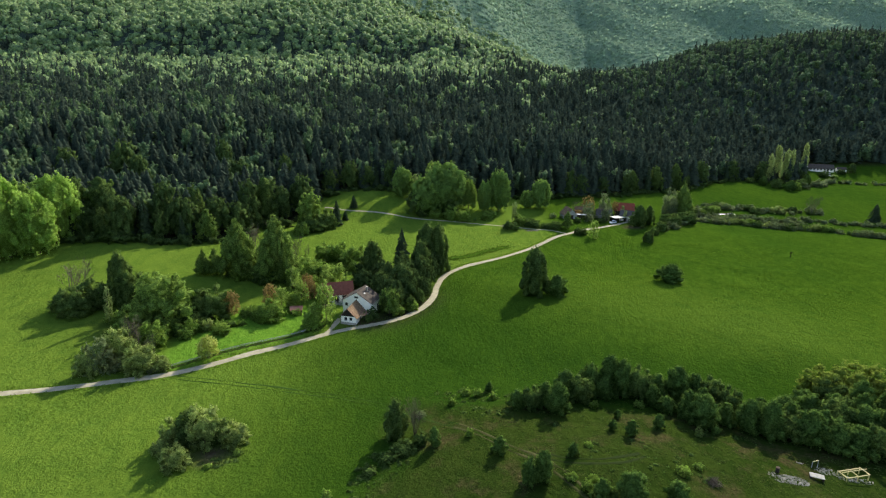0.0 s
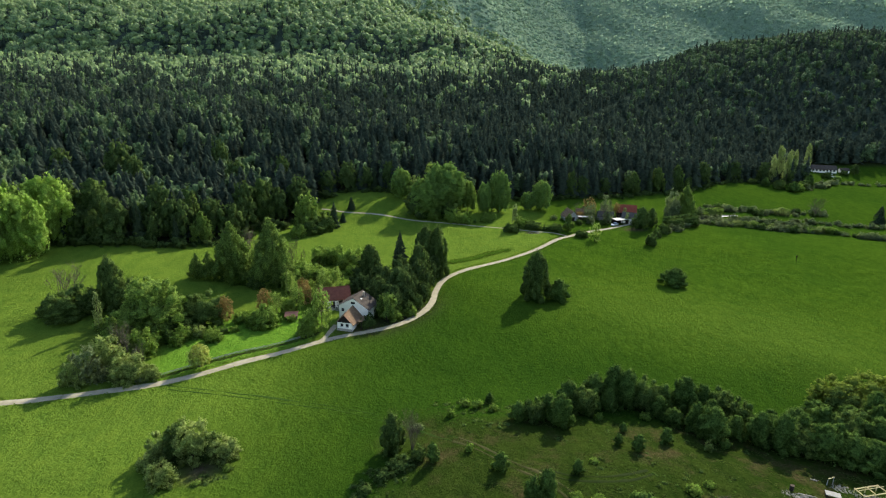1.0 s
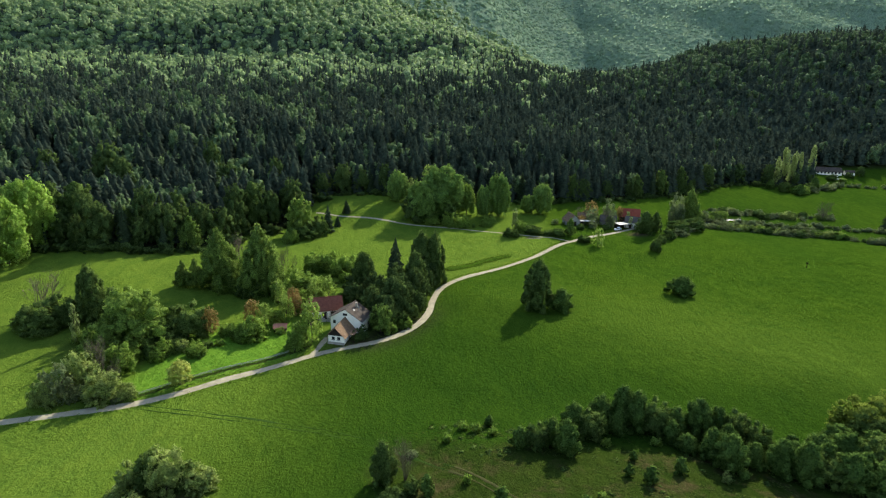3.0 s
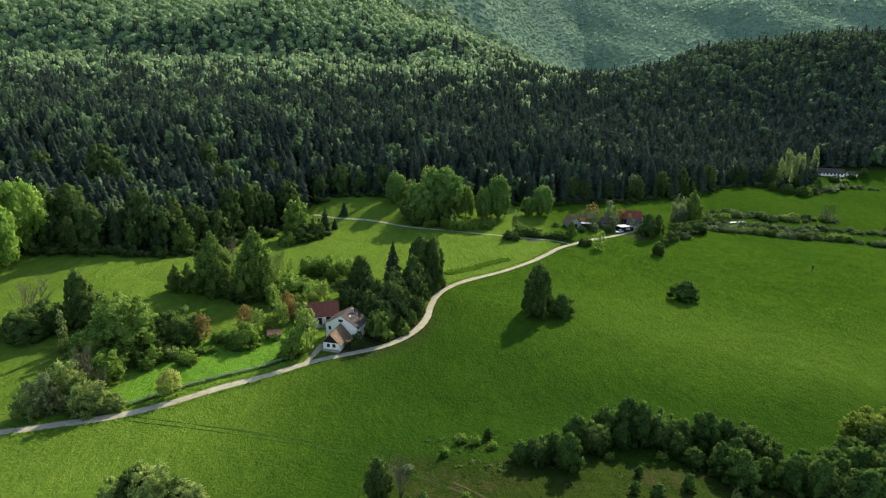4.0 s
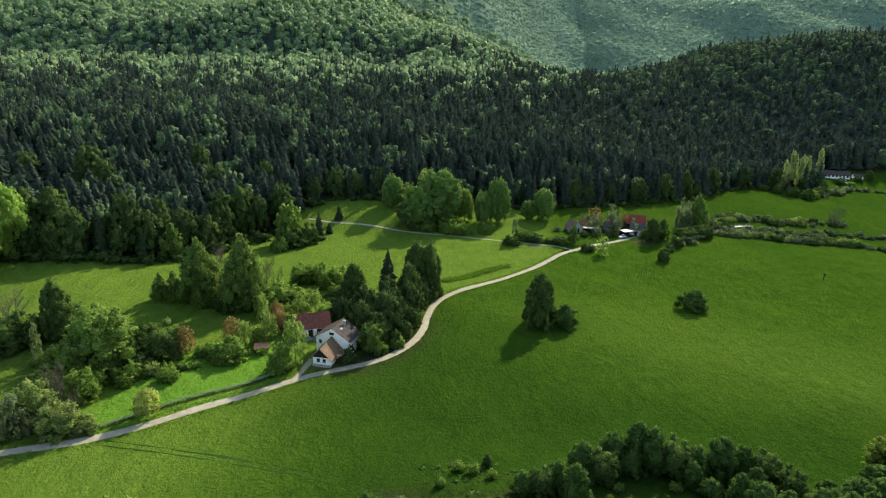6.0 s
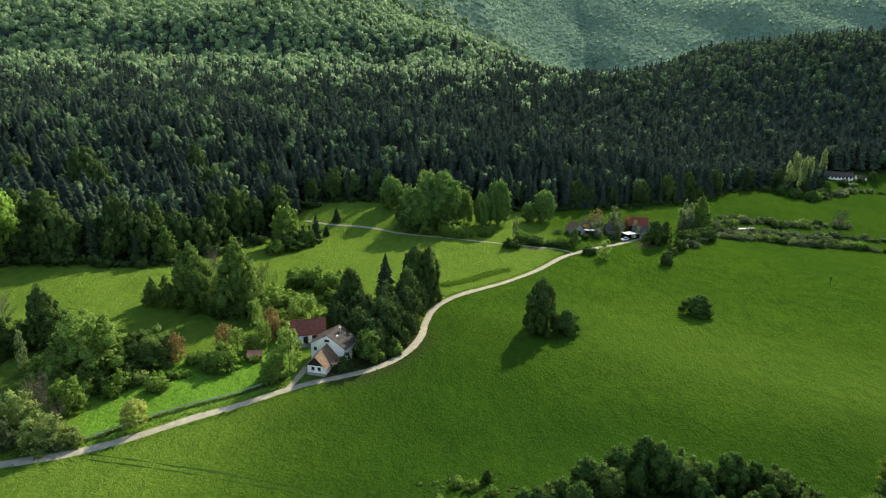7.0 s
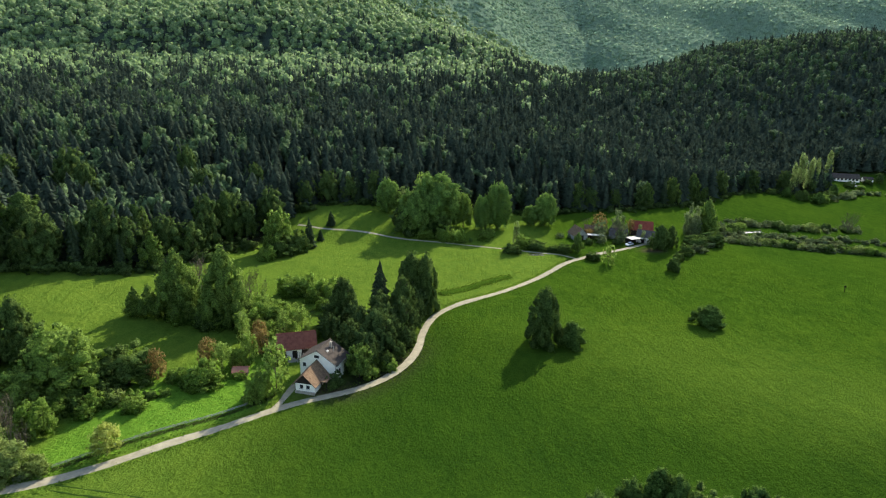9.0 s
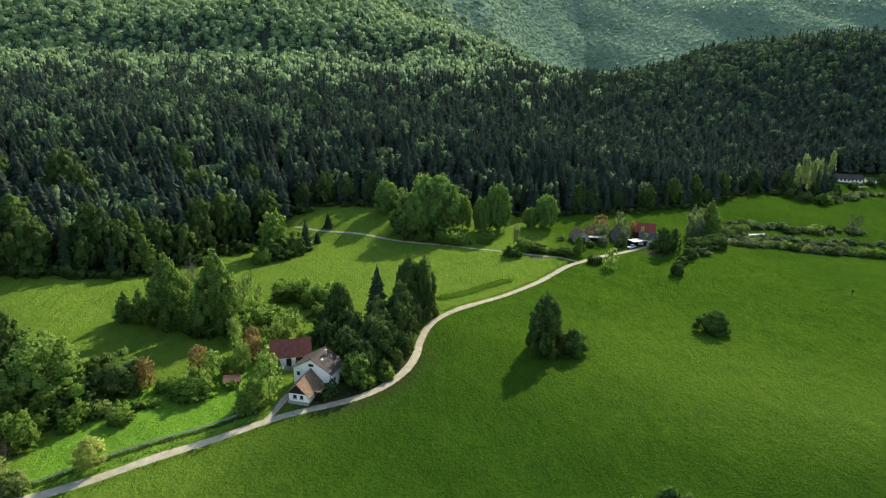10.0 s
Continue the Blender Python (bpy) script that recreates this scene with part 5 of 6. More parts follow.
WEED_RND = random.Random(17)
WEEDS = []
for cx, cy, rx, ry, count in ((-12, 91, 5, 4, 60), (-15, 85, 3, 4, 30), (5, 118, 10, 4.5, 80), (8, 108, 5, 3, 24), (-45, 92.8, 4.5, 1.4, 22), (40, 90, 14, 7, 50), (60, 104, 12, 4, 30), (28, 104, 9, 5, 30), (-41, 206, 7, 6, 70)):
    for i in range(count):
        a, r = WEED_RND.uniform(0, 6.28), math.sqrt(WEED_RND.random())
        h = WEED_RND.uniform(0.25, 0.9)
        WEEDS.append((cx + rx * r * math.cos(a), cy + ry * r * math.sin(a), h, h * WEED_RND.uniform(1.3, 2.4), WEED_RND.randrange(4), WEED_RND.uniform(0, 6.28)))
forest("rough_weeds", LEAF["Ud"], [crown_arrays(95 + k, shrub_lobes(random.Random(95 + k), 0)[:3], 44, 0.2, (1, 1, 0.9), 0.66) for k in range(4)], np.array(WEEDS), "low rough weeds and tussocks in the pasture", "weeds")


def leafy_share(x, y):
    """How much of the wood is broadleaf: little among the spruces, nearly all on the hill behind, some on the hill to the east."""
    share = 0.19 + 0.16 * ramp(-x, 60, 190) - 0.09 * ramp(x, -30, 60)
    share = share * (0.15 + 2.6 * ramp(patchy(x, y, 40, 3), 0.44, 0.80) + 0.5 * ramp(patchy(x, y, 15, 33), 0.5, 0.9))
    east = 0.10 + 0.50 * ramp(y, 560, 860)
    share = share + (east * (0.4 + 1.2 * patchy(x, y, 60, 4)) - share) * ramp(x, 90, 260)
    hill = ramp(y + 300 * (patchy(x, y, 150, 8) - 0.5) + 160 * (patchy(x, y, 45, 9) - 0.5), 660, 980) * (1 - ramp(x + 0.35 * (900 - y), -30, 170))
    return share + (0.96 - share) * hill


def split_wood(x, y, rnd):
    """Spruce rows and broadleaf rows with their tones."""
    leafy = rnd.uniform(0, 1, len(x)) < leafy_share(x, y)
    n = ~leafy
    h = rnd.uniform(12, 19, n.sum()) + 9 * rnd.uniform(0, 1, n.sum()) ** 2
    spruce = rows_of(x[n], y[n], h, h * rnd.uniform(0.46, 0.64, n.sum()), 5, rnd)
    h = rnd.uniform(12, 19, leafy.sum())
    broad = rows_of(x[leafy], y[leafy], h, h * rnd.uniform(0.56, 0.82, leafy.sum()), 6, rnd)
    # Tone falls eastwards, putting the shade over the east hill into the leaves.
    tone = np.clip(rnd.uniform(0, 1, leafy.sum()) ** 1.2 * (1.0 - 0.82 * ramp(x[leafy], 20, 180)), 0, 1)
    return spruce, broad, tone


x, y, rnd = scatter(21, -560, 560, 225, 560, 6.2)
spruce_rows, near_leafy, near_tone = split_wood(x, y, rnd)
front = (spruce_rows[:, 1] < 430) & (np.abs(spruce_rows[:, 0]) < 330)
forest("spruce_wood", NEEDLES, SPRUCES, spruce_rows[front], "dark dense spruce forest on the slope", "forest")
forest("upper_spruce_wood", NEEDLES, FAR_SPRUCES, spruce_rows[~front], "dark spruce forest higher on the slope", "forest")
forest("leafy_wood", WOOD_LEAF, CROWNS, near_leafy, "green broadleaf trees scattered through the spruce forest", "forest", near_tone)

x, y, rnd = scatter(22, -900, 860, 560, 1010, 8.0)
spruce_rows, mid_leafy, mid_tone = split_wood(x, y, rnd)
forest("far_spruce_wood", NEEDLES, FAR_SPRUCES, spruce_rows, "dark spruce forest climbing the far hills", "forest")
painted_light = rnd.uniform(0, 1, len(mid_leafy)) < ramp(mid_leafy[:, 1], 560, 800) * (1 - ramp(mid_leafy[:, 0], 40, 200))
mid_leafy[painted_light, 3] *= 1.15
forest("far_leafy_wood", WOOD_LEAF, MID_CROWNS, mid_leafy[~painted_light], "green broadleaf trees scattered through the far forest", "forest", mid_tone[~painted_light])
painted_light &= mid_leafy[:, 1] < 850

x, y, rnd = scatter(23, -1150, 240, 850, 1400, 10.8)
k = rnd.uniform(0, 1, len(x)) < leafy_share(x, y)
n = ~k & (y > 1010)
forest("ridge_spruce_wood", NEEDLES, FAR_SPRUCES, rows_of(x[n], y[n], rnd.uniform(14, 22, n.sum()), rnd.uniform(7, 10, n.sum()), 5, rnd), "dark spruces scattered over the leafy hillside", "forest")
x, y = x[k], y[k]
w = rnd.uniform(10, 17, len(x))
hill_leafy = rows_of(x, y, w * rnd.uniform(0.85, 1.15, len(x)), w, 6, rnd)
forest("hillside_wood", HILL_LEAF, HILL_CROWNS, np.concatenate([mid_leafy[painted_light], hill_leafy]), "broadleaf forest on the hillside, leaf colour lightened for haze", "forest")


def gap_fill(name, material, x0, x1, y0, y1, step, rise, label):
    """A sheet added as the closed lower canopy of a forest seen from afar, out of which its crowns stand; it lightens
    the dark gaps between them.
    """
    X, Y = np.meshgrid(np.arange(x0, x1, step), np.arange(y0, y1, step))
    rnd = np.random.RandomState(5)
    Z = terrain(X, Y) + rise + rnd.uniform(-1.0, 1.0, X.shape)
    w, n = X.shape[1], X.shape[0]
    k = np.arange((n - 1) * w).reshape(n - 1, w)[:, :-1].ravel()
    k = k[(np.abs(X.ravel()[k]) < 0.88 * Y.ravel()[k] + 90) & (Y.ravel()[k] > wood_edge(X.ravel()[k]) + 25)]
    tris = np.concatenate([np.stack([k, k + 1, k + w + 1], 1), np.stack([k, k + w + 1, k + w], 1)])
    me = fast_mesh(name, np.stack([X.ravel(), Y.ravel(), Z.ravel()], 1), tris, material, True)
    me.attributes.new("tone", 'FLOAT', 'POINT').data.foreach_set("value", rnd.uniform(0.1, 0.9, X.size).astype(np.float32))
    return tagged(new(name, me), label, "forest", kind="stuff")


gap_fill("wood_understorey", NEEDLES, -900, 860, 440, 1010, 8.0, 6.5, "added sheet lightening the dark gaps in the spruce forest")
gap_fill("hillside_understorey", HILL_LEAF, -1150, -20, 860, 1400, 10.0, 5.5, "closed lower canopy sheet added to lighten gaps in the hillside forest")
gap_fill("mountain_understorey", HAZY_LEAF, -220, 1750, 1290, 2380, 10.0, 9.0, "closed lower canopy sheet added to lighten gaps in the mountain forest")
x, y, rnd = scatter(24, -220, 1750, 1300, 2380, 12.0, 0.86)
w = rnd.uniform(9, 19, len(x))
forest("mountain_wood", HAZY_LEAF, FAR_CROWNS, rows_of(x, y, 9.5 + w * rnd.uniform(0.08, 0.32, len(x)), w, 6, rnd), "broadleaf forest on the distant mountain, haze painted into its green", "forest")


# ---- grass ----
def tufts(name, material, x, y, tall, wide, seed, label):
    rnd = np.random.RandomState(seed)
    k = len(x)
    z = terrain(x, y) - 0.02
    vs = []
    for j in range(2):
        a = rnd.uniform(0, 6.28, k)
        lean = rnd.uniform(-0.5, 0.5, (2, k)) * tall
        s = wide * rnd.uniform(0.6, 1.3, k)
        t = tall * rnd.uniform(0.6, 1.4, k)
        vs += [np.stack([x + s * np.cos(a), y + s * np.sin(a), z], 1), np.stack([x - s * np.cos(a), y - s * np.sin(a), z], 1), np.stack([x + lean[0], y + lean[1], z + t], 1)]
    v = np.stack(vs, 1).reshape(-1, 3)
    me = fast_mesh(name, v, np.arange(len(v)).reshape(-1, 3), material)
    return tagged(new(name, me), label, "grass", kind="stuff")


def clear_of_road(x, y, gap):
    ok = np.ones(len(x), bool)
    for line in (ROAD[::2], LANE[::2]):
        for p in line:
            ok &= (x - p[0]) ** 2 + (y - p[1]) ** 2 > gap ** 2
    return ok


rnd = np.random.RandomState(31)
x, y = rnd.uniform(-125, 150, 70000), 70 + 190 * rnd.uniform(0, 1, 70000) ** 1.4
k = clear_of_road(x, y, 2.3) & ((x < -14) | (y > 116)) & (patchy(x, y, 9, 41) * 0.6 + patchy(x, y, 45, 42) * 0.5 > rnd.uniform(0.45, 0.75, len(x)))
tufts("meadow_grass", BLADES, x[k], y[k], 0.12, 0.18, 32, "short green meadow grass")
x, y = rnd.uniform(-14, 95, 16000), rnd.uniform(66, 118, 16000)
k = patchy(x, y, 6, 43) > rnd.uniform(0.4, 0.8, len(x))
tufts("pasture_grass", TUSSOCK, x[k], y[k], 0.13, 0.30, 33, "rough tussocky pasture grass")
i = rnd.randint(0, len(ROAD), 9000)
a = rnd.uniform(0, 6.28, 9000)
x, y = ROAD[i, 0] + 3.6 * np.cos(a) * rnd.uniform(0.4, 1, 9000), ROAD[i, 1] + 3.6 * np.sin(a) * rnd.uniform(0.4, 1, 9000)
k = clear_of_road(x, y, 1.7)
tufts("verge_grass", BLADES, x[k], y[k], 0.22, 0.16, 34, "tall grass on the road verge")
i = rnd.randint(0, len(BANK), 1500)
tufts("bank_grass", BLADES, BANK[i, 0] + rnd.normal(0, 1.1, 1500), BANK[i, 1] + rnd.normal(0, 1.1, 1500), 0.38, 0.22, 35, "tall lush grass on the roadside bank")


# ---- buildings ----
def at_pose(name, x, y, turn, label, category, group=""):
    root = new(name)
    root.matrix_world = pose(x, y, ground_z(x, y), 0, 0, turn)
    return tagged(root, label, category, group)


def gable_wall_mesh(w, d, eave, ridge, thick, openings=()):
    """Four walls with thickness: a gable at either end (y = 0 and y = d). openings: (wall, centre, sill, width, height)."""
    bm = bmesh.new()
    half = w / 2

    def slab(u0, u1, z0, z1, wall):
        if u1 - u0 < 1e-3 or z1 - z0 < 1e-3:
            return
        c, s, zc, sz = (u0 + u1) / 2, u1 - u0, (z0 + z1) / 2, z1 - z0
        if wall == "front":
            box(c, thick / 2, zc, s, thick, sz, bm=bm)
        elif wall == "back":
            box(c, d - thick / 2, zc, s, thick, sz, bm=bm)
        elif wall == "right":
            box(half - thick / 2, c, zc, thick, s, sz, bm=bm)
        else:
            box(-half + thick / 2, c, zc, thick, s, sz, bm=bm)
    for wall in ("front", "back", "left", "right"):
        lo, hi = (-half, half) if wall in ("front", "back") else (thick, d - thick)
        mine = sorted(o for o in openings if o[0] == wall)
        u = lo
        for _, c, sill, ow, oh in mine:
            slab(u, c - ow / 2, -0.3, eave, wall)
            slab(c - ow / 2, c + ow / 2, -0.3, sill, wall)
            slab(c - ow / 2, c + ow / 2, sill + oh, eave, wall)
            u = c + ow / 2
        slab(u, hi, -0.3, eave, wall)
    for y0, y1 in ((0, thick), (d - thick, d)):
        v = [bm.verts.new(p) for p in ((-half, y0, eave), (half, y0, eave), (0, y0, ridge), (-half, y1, eave), (half, y1, eave), (0, y1, ridge))]
        for f in ((0, 1, 2), (5, 4, 3), (0, 3, 4, 1), (1, 4, 5, 2), (2, 5, 3, 0)):
            bm.faces.new([v[i] for i in f])
    return bm


def roof_side(side, w, d, eave, ridge, over, over_end, thick=0.14, sag=0.06):
    """One slope of a gable roof, a thick slab that dips a little along its length."""
    bm = bmesh.new()
    half = w / 2
    pitch = (ridge - eave) / half
    rows = 6
    verts = []
    for i in range(rows + 1):
        yy = -over_end + (d + 2 * over_end) * i / rows
        dip = sag * math.sin(math.pi * i / rows)
        top = (0.0, yy, ridge + 0.12 - dip)
        low = (side * (half + over), yy, eave - pitch * over + 0.12 - dip * 0.5)
        verts.append([bm.verts.new(p) for p in (top, low, (low[0], yy, low[2] - thick), (top[0], yy, top[2] - thick))])
    for a, b in zip(verts, verts[1:]):
        for i in range(4):
            j = (i + 1) % 4
            bm.faces.new((a[i], a[j], b[j], b[i]))
    bm.faces.new(verts[0][::-1])
    bm.faces.new(verts[-1])
    bmesh.ops.recalc_face_normals(bm, faces=bm.faces)
    return bm


def ridge_cap(d, ridge, over_end):
    bm = bmesh.new()
    made = bmesh.ops.create_cone(bm, segments=8, radius1=0.13, radius2=0.13, depth=d + 2 * over_end, cap_ends=True)["verts"]
    bmesh.ops.transform(bm, matrix=Matrix.Translation((0, d / 2, ridge + 0.08)) @ Matrix.Rotation(radians(90), 4, 'X'), verts=made)
    return bm


def window(parent, wall, w, d, c, sill, ow, oh, frame_material=None, sunk=0.12):
    """A window in its opening: frame, cross bar and panes, a little behind the wall's face."""
    wood = frame_material or DARK_WOOD
    half = w / 2
    root_turn = {"front": 0, "back": 180, "right": 90, "left": -90}[wall]
    spot = {"front": (c, sunk), "back": (c, d - sunk), "right": (half - sunk, c), "left": (-half + sunk, c)}[wall]
    bm = bmesh.new()
    b = 0.07
    for cx, cz, sx, sz in ((0, b / 2, ow, b), (0, oh - b / 2, ow, b), (-ow / 2 + b / 2, oh / 2, b, oh - 2 * b), (ow / 2 - b / 2, oh / 2, b, oh - 2 * b), (0, oh / 2, 0.05, oh - 2 * b)):
        box(cx, 0, cz, sx, 0.08, sz, bm=bm)
    bmesh.ops.transform(bm, matrix=pose(spot[0], spot[1], sill, 0, 0, root_turn), verts=bm.verts)
    ob = part("window", bm, wood, parent, "small window with dark panes")
    for s in (-1, 1):
        pane = box(s * (ow / 4 - 0.01), 0.02, oh / 2, ow / 2 - b - 0.02, 0.012, oh - 2 * b)
        bmesh.ops.transform(pane, matrix=pose(spot[0], spot[1], sill, 0, 0, root_turn), verts=pane.verts)
        part("pane", pane, GLASS, ob)
    return ob


def gabled_house(root, w, d, eave, ridge, wall_mat, roof_mat, over=0.45, over_end=0.35, openings=(), doors=(), gable_mat=None):
    """Walls, two roof slopes, ridge, windows and doors under a root. Gables face -y and +y."""
    every = list(openings) + list(doors)
    part("wall", gable_wall_mesh(w, d, eave, ridge, 0.35, every), wall_mat, root)
    for side in (-1, 1):
        part("roof_slope", roof_side(side, w, d, eave, ridge, over, over_end), roof_mat, root)
    part("ridge_cap", ridge_cap(d, ridge, over_end), roof_mat, root)
    for wall, c, sill, ow, oh in openings:
        window(root, wall, w, d, c, sill, ow, oh)
    for wall, c, sill, ow, oh in doors:
        spot = {"front": (c, 0.16), "back": (c, d - 0.16), "right": (w / 2 - 0.16, c), "left": (-w / 2 + 0.16, c)}[wall]
        leaf = box(0, 0, oh / 2, ow, 0.08, oh, 0.01)
        for k in range(1, 4):
            box(-ow / 2 + ow * k / 4, -0.05, oh / 2, 0.03, 0.03, oh * 0.96, bm=leaf)
        bmesh.ops.transform(leaf, matrix=pose(spot[0], spot[1], sill, 0, 0, {"front": 0, "back": 180, "right": 90, "left": -90}[wall]), verts=leaf.verts)
        part("door", leaf, DARK_WOOD, root, "dark plank door")
    if gable_mat:
        bm = bmesh.new()
        v = [bm.verts.new(p) for p in ((-w / 2 - 0.1, -0.06, eave - 0.25), (w / 2 + 0.1, -0.06, eave - 0.25), (w / 2 + 0.1, -0.06, eave), (0, -0.06, ridge - 0.05), (-w / 2 - 0.1, -0.06, eave))]
        f = bm.faces.new(v)
        ex = bmesh.ops.extrude_face_region(bm, geom=[f])
        bmesh.ops.translate(bm, vec=(0, 0.055, 0), verts=[q for q in ex["geom"] if isinstance(q, bmesh.types.BMVert)])
        bmesh.ops.recalc_face_normals(bm, faces=bm.faces)
        part("gable_boards", bm, gable_mat, root, "dark boarded gable")


# old farmhouse: main house
main = at_pose("farmhouse", -30.4, 167.3, -15.5, "old white farmhouse with a grey-brown tiled roof", "house")
gabled_house(main, 9.9, 6.6, 4.6, 7.6, PLASTER, GREY_TILE, 0.5, 0.4,
             [("front", -3.7, 2.6, 0.9, 1.1), ("right", 2.2, 1.5, 0.9, 1.1), ("right", 5.0, 1.5, 0.9, 1.1), ("left", 3.5, 1.5, 0.9, 1.1)])
window(main, "front", 9.9, 6.6, -0.15, 5.55, 1.35, 0.7, None, -0.035)
stack = box(1.5, 4.4, 7.1, 0.5, 0.5, 2.1, 0.02)
stack_ob = part("chimney", stack, STONE, main, "weathered stone chimney")
part("chimney_cap", box(1.5, 4.4, 8.2, 0.66, 0.66, 0.12, 0.02), STONE, stack_ob)
part("vent_pipe", box(2.75, 3.4, 6.9, 0.16, 0.16, 1.7, 0.03), GREY_WOOD, main)
light = box(0, 0, 0, 0.55, 0.8, 0.08, 0.02)
bmesh.ops.transform(light, matrix=pose(1.7, 2.2, 7.6 - 3.0 * 1.7 / 4.95 + 0.18, 0, math.degrees(math.atan(3.0 / 4.95)), 0), verts=light.verts)
part("skylight", light, PALE_SHEET, main, "pale roof light")
part("gutter", box(5.5, 3.3, 4.26, 0.13, 7.2, 0.12, 0.03), GREY_WOOD, main)
part("downpipe", box(5.02, -0.12, 2.1, 0.1, 0.1, 4.3, 0.02), GREY_WOOD, main)

lath = at_pose("plank_stack", -36.6, 175.6, -15, "stack of pale weathered planks leaning behind the farmhouse", "planks")
for k in range(9):
    plank = box(0, 0, 1.35, 0.20, 0.05, 2.9, 0.01)
    bmesh.ops.transform(plank, matrix=pose(-1.4 + 0.36 * k, 0.03 * (k % 3), 0.05, -14 - 2 * (k % 2), 3 * ((k * 7) % 3 - 1), 0), verts=plank.verts)
    part("plank", plank, GREY_WOOD, lath)
part("trestle", box(0, 0.75, 0.9, 3.4, 0.12, 0.14, 0.02), DARK_WOOD, lath)
for k in (-1.5, 1.5):
    part("trestle_leg", box(k, 0.75, 0.45, 0.12, 0.12, 0.95, 0.02), DARK_WOOD, lath)
billets = at_pose("timber_stack", -40.6, 176.2, 18, "low stack of grey timber in front of the barn", "timber")
for k in range(4):
    for r in range(3 - k // 2):
        part("beam", box(0.15 * ((k + r) % 3), -0.45 + 0.34 * r + 0.1 * k, 0.14 + 0.24 * k, 4.2 - 0.3 * k, 0.26, 0.22, 0.02), GREY_WOOD, billets)

wing = at_pose("farmhouse_wing", -31.85, 160.1, -10.5, "small white gabled wing with a brown tiled roof", "house")
gabled_house(wing, 4.7, 7.0, 2.9, 5.25, PLASTER, BROWN_TILE, 0.75, 0.7, [("front", -0.85, 1.3, 0.9, 1.0), ("front", 0.8, 1.3, 0.9, 1.0), ("right", 1.6, 1.35, 0.7, 0.8)],
             [("right", 4.3, 0.0, 1.0, 2.0)], DARK_WOOD)
part("stone_base", box(0, -0.1, 0.25, 5.0, 0.24, 0.9, 0.04), STONE, wing, "rough stone base course")
part("porch_roof", box(3.6, 4.2, 2.45, 2.2, 4.2, 0.10, 0.02), BROWN_TILE, wing)
for py in (2.3, 6.0):
    part("porch_post", box(4.5, py, 1.2, 0.14, 0.14, 2.4, 0.02), DARK_WOOD, wing)
for wx in (-0.85, 0.8):
    part("window_sill", box(wx, -0.05, 1.26, 1.05, 0.24, 0.06, 0.01), GREY_WOOD, wing)

barn = at_pose("barn", -34.9, 183.0, 108, "white-walled barn with a dark red tiled roof", "barn")
gabled_house(barn, 6.4, 9.8, 3.3, 6.2, PLASTER, RED_TILE, 0.5, 0.4, [("left", 8.2, 1.3, 0.8, 0.8)],
             [("left", 2.6, 0.0, 2.4, 2.5), ("left", 5.6, 0.0, 1.3, 2.4)])

shed = at_pose("garden_shed", -48.6, 168.6, 100, "small garden shed with a reddish sheet roof", "shed")
gabled_house(shed, 2.6, 3.4, 1.5, 2.2, DARK_WOOD, RUST, 0.3, 0.3, [], [("front", 0, 0, 0.8, 1.4)])


# ---- fence along the road ----
FENCE = smooth_line(((-73.1, 130.9), (-66.4, 136.9), (-56.8, 144.4), (-46.1, 153.1), (-41.3, 157.2), (-39.6, 160)), 0.4)
fence = at_pose("roadside_fence", float(FENCE[0, 0]), float(FENCE[0, 1]), 0, "low grey weathered wooden fence along the road", "fence")
origin = fence.matrix_world.translation.copy()
posts = [FENCE[i] for i in range(0, len(FENCE), 6)]
post_mesh = None
for i, p in enumerate(posts):
    if post_mesh is None:
        first = part("post", box(0, 0, 0.25, 0.11, 0.11, 0.95, 0.02), GREY_WOOD, fence)
        post_mesh = first.data
        ob = first
    else:
        ob = new("post", post_mesh)
        ob.parent = fence
    ob.location = Vector((p[0], p[1], ground_z(*p))) - origin
for a, b in zip(posts, posts[1:]):
    d = b - a
    for z in (0.30, 0.58):
        rail = box(0, 0, 0, float(np.linalg.norm(d)) + 0.1, 0.05, 0.13, 0.01)
        ob = part("rail", rail, GREY_WOOD, fence)
        m = (a + b) / 2
        ob.location = Vector((m[0], m[1], ground_z(*m) + z)) - origin
        ob.rotation_euler = (0, 0, math.atan2(d[1], d[0]))


rnd = np.random.RandomState(36)
i = rnd.randint(0, len(FENCE), 1500)
tufts("fence_grass", TUSSOCK, FENCE[i, 0] + rnd.normal(0.45, 0.4, 1500), FENCE[i, 1] + rnd.normal(-0.6, 0.4, 1500), 0.25, 0.2, 37, "tall rough grass along the fence")


# ---- farmstead beyond the meadow ----
def far_building(name, x, y, turn, w, d, eave, ridge, wall, roof, label, openings=(), doors=(), over=0.4):
    root = at_pose(name, x, y, turn, label, "house" if "house" in name else "barn", "buildings of the farmstead")
    gabled_house(root, w, d, eave, ridge, wall, roof, over, 0.3, openings, doors)
    return root


far_building("farm_house", 97.2, 301.0, 68, 6.6, 9.0, 2.9, 5.2, PLASTER, SLATE, "white farm house with a slate-grey roof", [("left", 3.0, 1.0, 0.9, 1.1), ("left", 7.0, 1.0, 0.9, 1.1), ("front", -1.5, 1.0, 0.9, 1.1), ("front", 1.5, 1.0, 0.9, 1.1)])
far_building("farm_barn", 98.6, 313.8, 78, 7.0, 9.8, 3.2, 6.6, DARK_WOOD, BRIGHT_RED, "farm barn with a bright red roof")
far_building("grey_barn", 84.5, 306.5, 82, 5.6, 8.0, 2.4, 4.6, GREY_WOOD, SLATE, "grey farm barn with a slate roof", (), [("left", 4, 0, 2.2, 2.2)])
